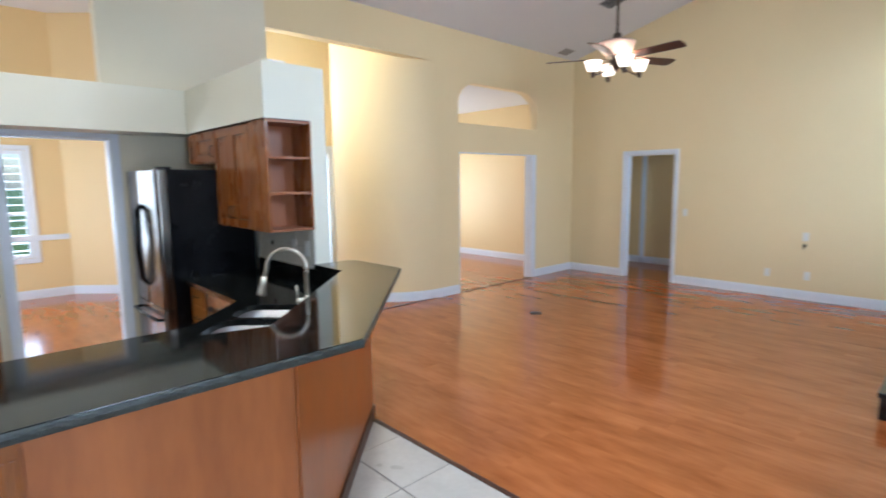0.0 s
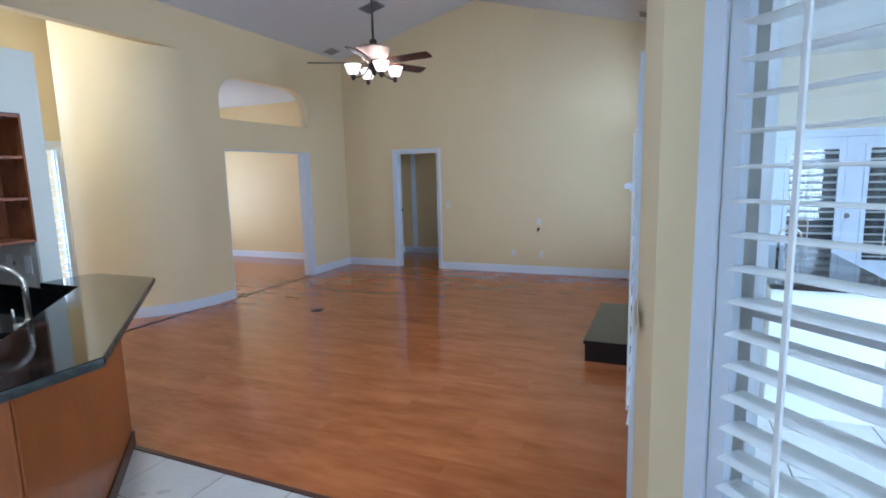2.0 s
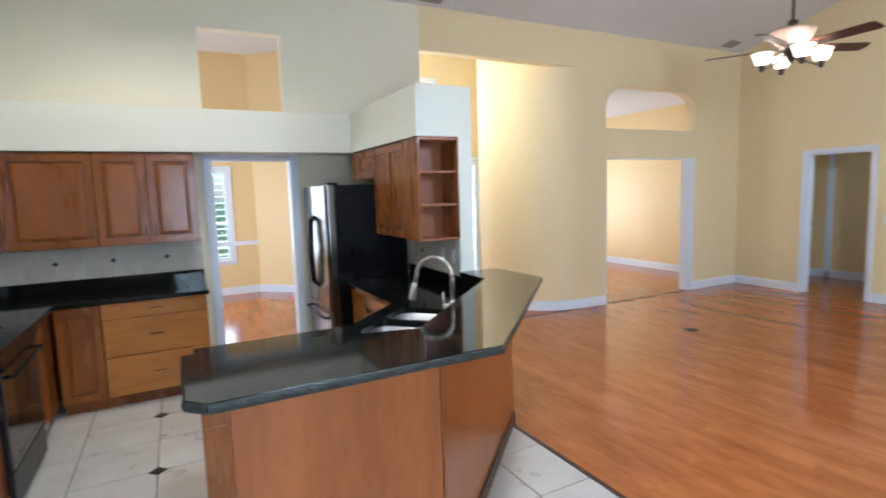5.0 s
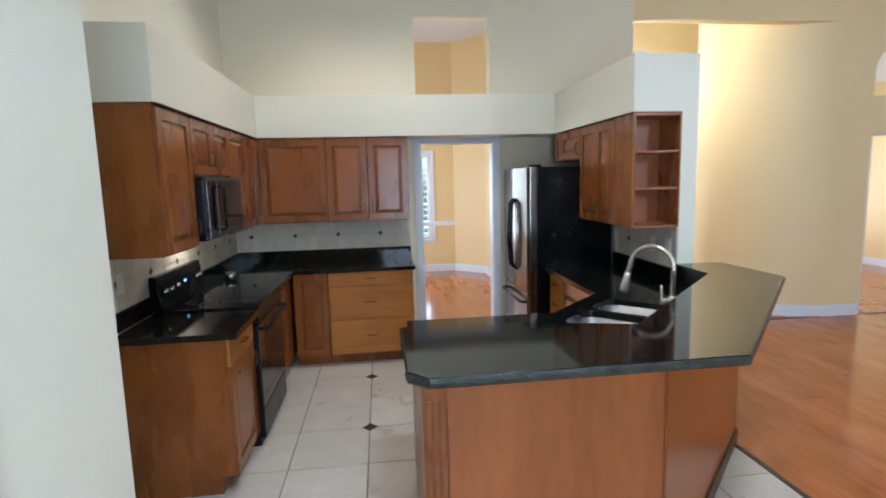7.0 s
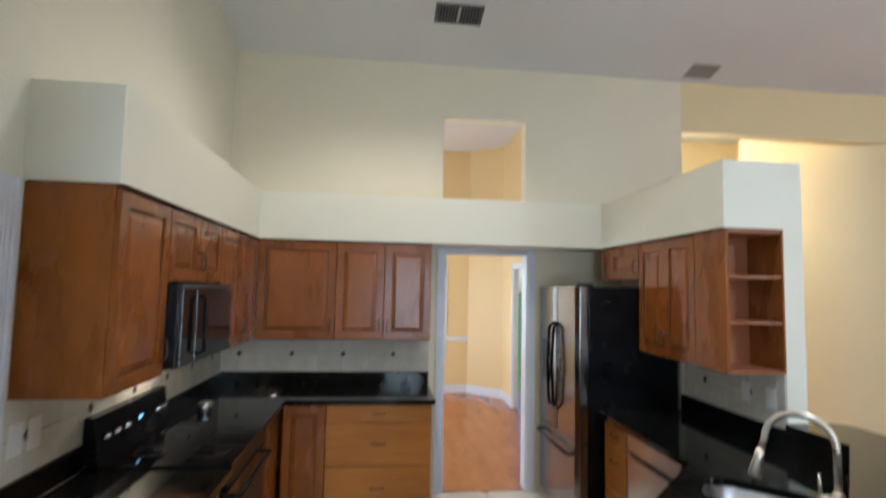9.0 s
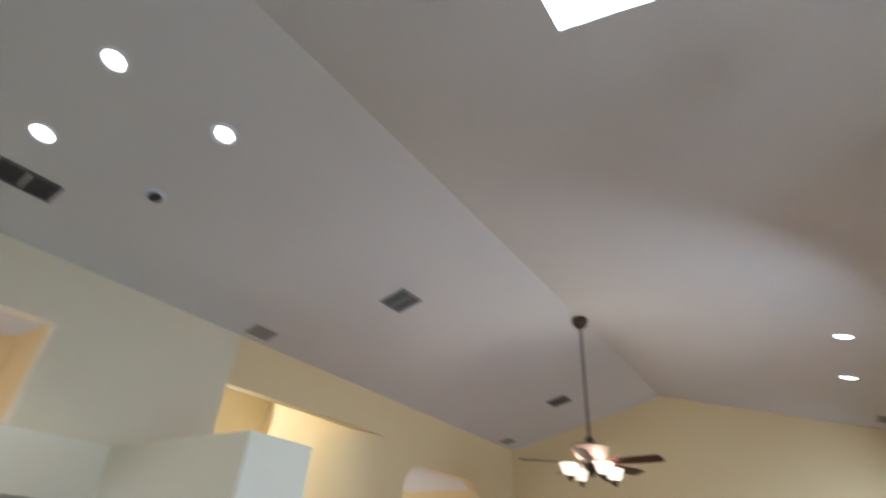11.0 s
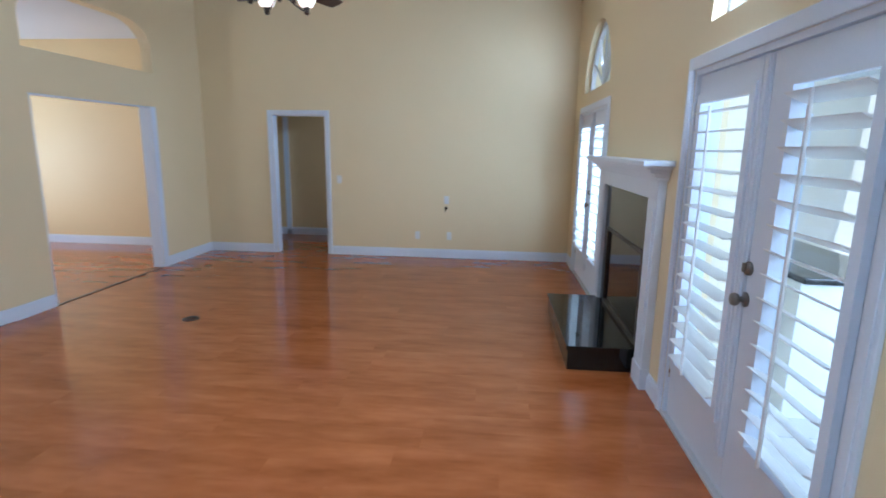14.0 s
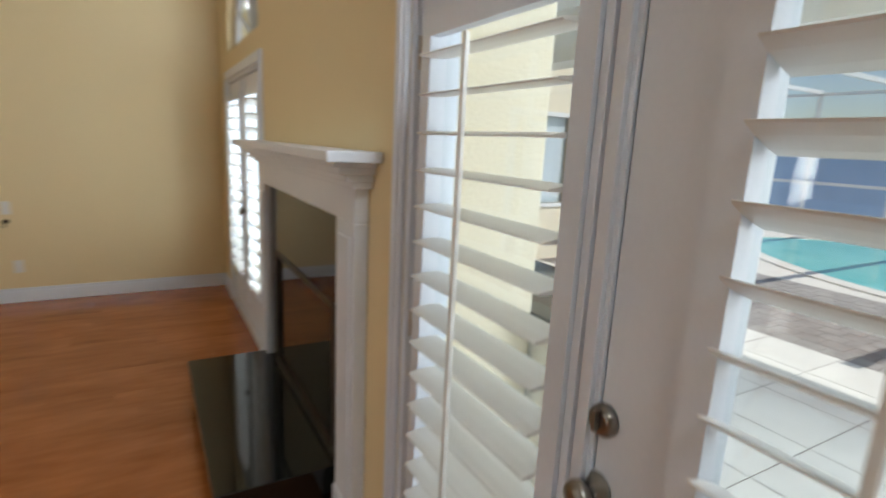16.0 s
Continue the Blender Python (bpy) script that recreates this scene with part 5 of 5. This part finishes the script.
# wall plates, cable and floor register
def plate(label, m, w=0.072, h=0.116, kind="switch"):
    o = thing("wall_switch" if kind == "switch" else "wall_outlet", label, kind, m)
    part("plate", box(B(), -w / 2, w / 2, 0, 0.006, -h / 2, h / 2, 0.003), PLASTIC, o)
    n = max(1, round(w / 0.06)) if kind == "switch" else 2
    for k in range(n):
        if kind == "switch":
            x = (k - (n - 1) / 2) * 0.046
            part("toggle", box(B(), x - 0.005, x + 0.005, 0.006, 0.016, -0.012, 0.012, 0.002), PLASTIC, o)
        else:
            z = -0.02 + 0.04 * k
            part("socket", box(B(), -0.016, 0.016, 0.006, 0.008, z - 0.014, z + 0.014, 0.002), PLASTIC, o)
    return o


plate("white light switch beside the gable doorway", pose(2.06, -0.0005, 1.13, 0, 0, 180))
plate("white wide switch plate beside the french door", pose(XR - 0.0005, -6.19, 1.10, 0, 0, 90), 0.20, 0.116)
plate("white blank outlet plate on the gable wall", pose(3.655, -0.0005, 0.86, 0, 0, 180), kind="outlet")
plate("white outlet low on the gable wall", pose(3.23, -0.0005, 0.33, 0, 0, 180), kind="outlet")
plate("white outlet above the baseboard", pose(3.70, -0.0005, 0.33, 0, 0, 180), kind="outlet")
cb = thing("wall_cable", "short black cable stub hanging from the wall", "cable", pose(3.648, 0, 0.74))
part("plug", lathe(B(), [(0.022, 0), (0.022, -0.012), (0.012, -0.02), (0.004, -0.022)], n=14, axis="y"), BLACK, cb)
part("lead", tube(B(), [(0, -0.016, 0), (-0.004, -0.035, -0.015), (-0.008, -0.03, -0.05)], 0.006, 8), BLACK, cb)
rgs = thing("floor_register", "round dark brass floor outlet cover", "floor outlet", pose(1.53, -3.11, 0.001))
part("ring", lathe(B(), [(0.075, 0), (0.075, 0.004), (0.06, 0.007), (0.052, 0.004)], n=28), BRONZE, rgs)
part("lid", lathe(B(), [(0.051, 0.0), (0.051, 0.004), (0.02, 0.005), (0.002, 0.005)], n=24), BLADE, rgs)
bm = box(B(), -0.03, 0.012, -5.74, -1.2, 0.0, 0.005, 0.002)
struct("floor_strip", bm, BLADE, "dark wood transition strip across the doorways", "trim")
bm = box(B(), 2.44, XR, YN - 0.012, YN + 0.02, 0.0, 0.006, 0.002)
struct("tile_strip", bm, BLADE, "thin dark strip between tile and laminate", "trim")

# unseen lamp added to brighten the foyer, turned away from the living room
wl = thing("added_wall_lamp", "lit frosted glass wall lamp added unseen to brighten the foyer", "wall lamp", pose(-0.45, -6.36, 2.95))
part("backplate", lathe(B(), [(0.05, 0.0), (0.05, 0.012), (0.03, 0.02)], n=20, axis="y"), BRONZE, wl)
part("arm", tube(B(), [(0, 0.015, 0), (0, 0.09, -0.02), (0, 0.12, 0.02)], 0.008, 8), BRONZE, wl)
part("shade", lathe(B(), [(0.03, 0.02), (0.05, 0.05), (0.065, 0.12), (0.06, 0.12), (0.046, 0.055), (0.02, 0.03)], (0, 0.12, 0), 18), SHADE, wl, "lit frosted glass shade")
bulb("fill_foyer", (-0.45, -6.24, 3.12), 85, 0.03, (1.0, 0.92, 0.78))

# hanging hoop lamp near the nook
PX, PY, PZ = 5.165, -6.99, 2.84
pr = thing("pendant_ring", "cream hoop pendant lamp below a brown disc", "pendant lamp", pose(PX, PY, PZ))
top = ceil_z(PX) - PZ
hoop = [(0.17 * math.cos(2 * math.pi * i / 40) * 0.94, 0.17 * math.cos(2 * math.pi * i / 40) * -0.34, 0.17 * math.sin(2 * math.pi * i / 40)) for i in range(40)]
part("hoop", tube(B(), hoop, 0.014, 12, closed=True), PAINT_M, pr)
part("disc", lathe(B(), [(0.012, 0.312), (0.13, 0.318), (0.15, 0.33), (0.15, 0.342), (0.10, 0.36), (0.02, 0.38)], n=32), BLADE, pr, "brown turned disc")
part("stem", tube(B(), [(0, 0, 0.17), (0, 0, top - 0.01)], 0.008, 8), FROST, pr)
part("canopy", lathe(B(), [(0.06, top + 0.008), (0.06, top - 0.03), (0.02, top - 0.05)], n=20), FROST, pr)


# ---- outside ----
struct("ground", box(B(), -400, 400, -400, 400, -0.4, -0.30), GRASS, "green lawn ground", "ground")
LX = 8.95
lan = struct("lanai_floor", box(B(), XR + 0.2, LX, -6.2, 2.0, -0.2, -0.055), GROUT, "covered lanai floor of pale square tiles", "patio")
struct("pool_deck", box(B(), LX, 26, -16, 12, -0.2, -0.06), DECK, "pale sunlit pool deck", "deck")
struct("lanai_slab", box(B(), 6.76, LX, -16, -6.2, -0.2, -0.06), DECK, "pale patio slab", "patio")
struct("ceiling_lanai", box(B(), XR + 0.2, LX + 0.4, -6.3, 0.6, 3.1, 3.2), STUCCO_W, "white lanai ceiling", "ceiling")
# unseen roof piece added to block sun from the near french door
struct("sun_block_lanai_side", prism(B(), [(5.75, -6.302), (6.85, -7.45), (6.85, -10), (9.35, -10), (9.35, -6.302)], 3.1, 3.2), STUCCO_W, "unseen white roof added to keep sun off the french door", "ceiling")
struct("lanai_beam", box(B(), LX - 0.1, LX + 0.3, -6.3, 0.6, 2.55, 3.1, 0.01), STUCCO_W, "white lanai beam above the columns", "beam")
for y in (-6.0, -2.88, 0.3):
    col = thing("porch_column", "square white stucco lanai column", "column", pose(LX + 0.1, y, -0.06))
    part("shaft", box(B(), -0.14, 0.14, -0.14, 0.14, 0.0, 2.6, 0.01), STUCCO_W, col)
    part("base", box(B(), -0.18, 0.18, -0.18, 0.18, 0.0, 0.12, 0.01), STUCCO_W, col)
    part("capital", box(B(), -0.18, 0.18, -0.18, 0.18, 2.5, 2.608, 0.01), STUCCO_W, col)
# chimney breast behind the fireplace
struct("chimney_breast", box(B(), XR + 0.2005, 6.19, -4.10, -2.26, -0.06, 3.099, 0.012), STUCCO, "cream stucco chimney breast under the lanai roof", "wall")
# wing of the house closing the lanai
bm = holed(B(), "y", 0.14, 0.34, XR + 0.2, 11.5, -0.2, 3.6, [(6.94, 8.52, -0.05, 2.06), (9.5, 10.2, 0.8, 2.05)])
struct("wall_wing", bm, STUCCO, "cream stucco wing wall facing the lanai", "wall")
# shade of the wing's room is put into this wall's dark colour
struct("wall_wing_back", box(B(), 6.0, 11.5, 1.9, 2.0, -0.2, 3.0), VENTDARK, "dark-coloured wall standing for shade inside the wing", "wall")
french_door("door_5", "white shuttered french door of the wing", pose(8.52, 0.14, 0, 0, 0, 180), tilts=(18, 18))
wg = thing("wing_window", "small white framed window in the stucco wing", "window", pose(9.5, 0.14, 0.8), kind="structure")
part("window_frame", holed(B(), "y", -0.02, 0.05, -0.06, 0.76, -0.06, 1.31, [(0.0, 0.7, 0.0, 1.25)]), ALU, wg)
part("pane", box(B(), 0.001, 0.699, 0.02, 0.026, 0.001, 1.249), GLASS, wg)
# white panel added behind the pane so it looks pale
part("pale_backing", box(B(), 0.001, 0.699, 0.06, 0.07, 0.001, 1.249), TRIM, wg, "white panel added to make the pane pale")
# summer kitchen counter
sc = thing("outdoor_counter", "white outdoor kitchen counter with dark stone top", "counter", pose(6.21, -4.26, -0.055))
part("body", box(B(), 0.0, 0.66, 0.0, 1.9, 0, 0.90, 0.01), STUCCO_W, sc)
part("top", box(B(), -0.015, 0.71, -0.06, 1.95, 0.901, 0.94, 0.006), HEARTH, sc, "dark polished stone top")
part("tap", tube(B(), [(0.2, 1.0, 0.94), (0.2, 1.0, 1.13)] + [(0.2 + 0.08 - 0.08 * math.cos(math.pi * i / 8), 1.0, 1.13 + 0.08 * math.sin(math.pi * i / 8)) for i in range(1, 9)], 0.010, 8), NICKEL, sc, "slim arched tap")
bn = thing("patio_stool", "low red cushioned stool on the lanai tiles", "stool", pose(7.4, -2.6, -0.055))
part("cushion", box(B(), 0, 0.5, 0, 0.5, 0.34, 0.42, 0.02), RED, bn)
part("shelf", box(B(), 0.02, 0.48, 0.02, 0.48, 0.12, 0.24, 0.02), RED, bn, "red lower cushion")
for x in (0.03, 0.47):
    for y in (0.03, 0.47):
        part("leg", box(B(), x - 0.02, x + 0.02, y - 0.02, y + 0.02, 0, 0.339), ALU, bn)
# porch fan
pf = thing("porch_fan", "dark bronze ceiling fan under the lanai roof", "ceiling fan", pose(8.15, -3.1, -0.38))
part("rod", lathe(B(), [(0.015, 3.48), (0.015, 2.85)], n=10), BRONZE, pf)
part("motor", lathe(B(), [(0.12, 2.86), (0.14, 2.82), (0.13, 2.74), (0.05, 2.70)], n=20), BRONZE, pf)
for k in range(5):
    bm = prism(B(), [(0.14, -0.04), (0.6, -0.07), (0.64, 0.0), (0.6, 0.07), (0.14, 0.04)], 2.78, 2.787)
    bm.transform(Matrix.Rotation(radians(20 + 72 * k), 4, "Z"))
    part("blade", bm, WOOD, pf)
# pool
pl = thing("swimming_pool", "turquoise swimming pool with pale coping", "pool", pose(15.9, -3.9, 0))
pool = [(2.6 * math.cos(2 * math.pi * i / 48) * (1 + 0.12 * math.cos(4 * math.pi * i / 48)), 4.2 * math.sin(2 * math.pi * i / 48)) for i in range(48)]
part("water", prism(B(), pool, -0.058, -0.05), WATER, pl, "clear turquoise water")
bm = B()
for i in range(48):
    a, b = pool[i], pool[(i + 1) % 48]
    prism(bm, [a, (a[0] * 1.1, a[1] * 1.07), (b[0] * 1.1, b[1] * 1.07), b], -0.059, -0.035)
part("coping", bm, DECK, pl)
# pool cage: posts, rails, and the blue-grey privacy screen behind
cg = thing("pool_cage", "white aluminium pool cage with blue-grey screens", "screen enclosure")
for y in range(-14, 13, 2):
    part("post", box(B(), 21.0, 21.08, y - 0.04, y + 0.04, -0.06, 3.4), ALU, cg)
    part("roof_bar", box(B(), 10.0, 21.0, y - 0.04, y + 0.04, 3.4, 3.5), ALU, cg)
for z in (1.0, 2.2, 3.4):
    part("rail", box(B(), 21.0, 21.08, -15, 13, z - 0.04, z + 0.04), ALU, cg)
struct("privacy_screen", box(B(), 22.5, 22.6, -24, 20, -0.3, 2.4), FENCE, "blue-grey privacy fence behind the pool", "fence")


def hedge(x, y0, y1, h, seed):
    rnd = random.Random(seed)
    bm = B()
    for _ in range(2500):
        p = Vector((x + rnd.uniform(-0.6, 0.6), rnd.uniform(y0, y1), rnd.uniform(0.2, h) * rnd.uniform(0.6, 1.0)))
        s = rnd.uniform(0.12, 0.3)
        e = Euler((rnd.uniform(0, 6), rnd.uniform(0, 6), rnd.uniform(0, 6)))
        vs = [bm.verts.new(p + (e.to_matrix() @ Vector(q)) * s) for q in ((-1, 0, 0), (0, -0.5, 0.1), (1, 0, 0), (0, 0.5, 0.1))]
        bm.faces.new(vs)
    return tagged(part("hedge", bm, GRASS), "green hedge of loose leaves behind the pool", "hedge", kind="stuff")


hedge(24.5, -24, 20, 2.6, 3)

# ---- small repeated pieces of the floors ----
def plank_rows(x0, x1, y0, y1, width=0.19, length=1.21, seed=1):
    rnd = random.Random(seed)
    y = y0
    while y < y1 - 0.005:
        yb = min(y + width, y1)
        x = x0 - rnd.uniform(0.0, length * 0.9)
        while x < x1 - 0.005:
            a, b = max(x, x0), min(x + length, x1)
            if b - a > 0.02:
                yield a, b, y, yb
            x += length
        y = yb


PLANK_MESH = {}


def plank_mesh(w, d):
    key = (round(w, 3), round(d, 3))
    if key not in PLANK_MESH:
        bm = B()
        lo = [(0, 0), (w, 0), (w, d), (0, d)]
        vb = [bm.verts.new((*p, -0.008)) for p in lo]
        vt = [bm.verts.new((*p, 0.0)) for p in lo]
        bm.faces.new(vt)
        for k in range(4):
            q = (k + 1) % 4
            bm.faces.new((vb[k], vb[q], vt[q], vt[k]))
        PLANK_MESH[key] = mesh_of("plank", bm, PLANK)
    return PLANK_MESH[key]


for a, b, c, d in plank_rows(0.0, XR, YN, 0.0, seed=4):
    part("plank", plank_mesh(b - a, d - c), PLANK, floor, loc=(a, c, 0))
bm = B()
for area in ((-4.3, -0.0, -10.0, -6.5), (-2.6, -0.0, -6.5, -3.16), (-4.0, -0.0, -3.16, 0.2), (0.34, 2.3, 0.0, 1.62), (XR, XR + 0.03, -6.2, 0.0)):
    for a, b, c, d in plank_rows(*area, seed=8):
        vs = [bm.verts.new(p) for p in ((a, c, 0), (b, c, 0), (b, d, 0), (a, d, 0))]
        bm.faces.new(vs)
far = part("laminate_planks", bm, PLANK, floor, "glossy laminate in the rooms behind")
tagged(far, kind="stuff")

TP, TX, TY, TG = 0.47, 0.915, -8.53, 0.007
tile_me = {}


def tile_mesh(corners):
    """A tile with those corners cut off for the dark insets."""
    if corners not in tile_me:
        s, c = TP - TG, 0.052
        pts = []
        for k, (x, y, ax, ay, bx, by) in enumerate(((0, 0, 0, c, c, 0), (s, 0, s - c, 0, s, c), (s, s, s, s - c, s - c, s), (0, s, c, s, 0, s - c))):
            pts += [(ax, ay), (bx, by)] if k in corners else [(x, y)]
        bm = prism(B(), pts, -0.004, 0.0)
        top = [e for e in bm.edges if all(v.co.z > -0.001 for v in e.verts)]
        bmesh.ops.bevel(bm, geom=top, offset=0.0015, segments=1, affect="EDGES")
        tile_me[corners] = mesh_of("tile", bm, TILE)
    return tile_me[corners]


bm = prism(B(), [(0, -0.048), (0.048, 0), (0, 0.048), (-0.048, 0)], -0.004, 0.0005)
inset_me = mesh_of("inset_tile", bm, INSET)


def has_inset(i, j):
    x, y = TX + i * TP, TY + j * TP
    return i % 2 == 0 and j % 2 == 0 and y < -7.2 and x < 3.2


for i in range(-2, 13):
    for j in range(-3, 5):
        x, y = TX + i * TP, TY + j * TP
        if y > YN - 0.05 or y + TP < -9.85:
            continue
        cs = tuple(k for k, (di, dj) in enumerate(((0, 0), (1, 0), (1, 1), (0, 1))) if has_inset(i + di, j + dj))
        if y + TP > YN:
            part("tile", box(B(), x + TG / 2, x + TP - TG / 2, y + TG / 2, YN - 0.012, -0.004, 0.0, 0.001), TILE, tile_floor)
        elif x > -0.1:
            part("tile", tile_mesh(cs), TILE, tile_floor, loc=(x + TG / 2, y + TG / 2, 0))
        if has_inset(i, j) and x > 0:
            part("inset_tile", inset_me, INSET, tile_floor, "small black diamond tile", loc=(x, y, 0))

# lanai tiles and pavers
bm = box(B(), 0.004, 0.596, 0.004, 0.596, -0.055, -0.05, 0.002)
lt = mesh_of("tile", bm, LANAI)
for i in range(7):
    for j in range(14):
        part("tile", lt, LANAI, lan, loc=(XR + 0.2 + i * 0.6, -6.3 + j * 0.6, 0))
rnd = random.Random(2)
bm = B()
for i in range(14):
    for j in range(40):
        x, y = LX + 0.45 + i * 0.22, -7.0 + j * 0.22
        box(bm, x, x + 0.212, y + 0.11 * (i % 2), y + 0.212 + 0.11 * (i % 2), -0.06, -0.052 + rnd.uniform(0, 0.002))
tagged(part("paver_bed", bm, PAVER), "grey brick pavers between lanai and pool", "pavers", kind="stuff")
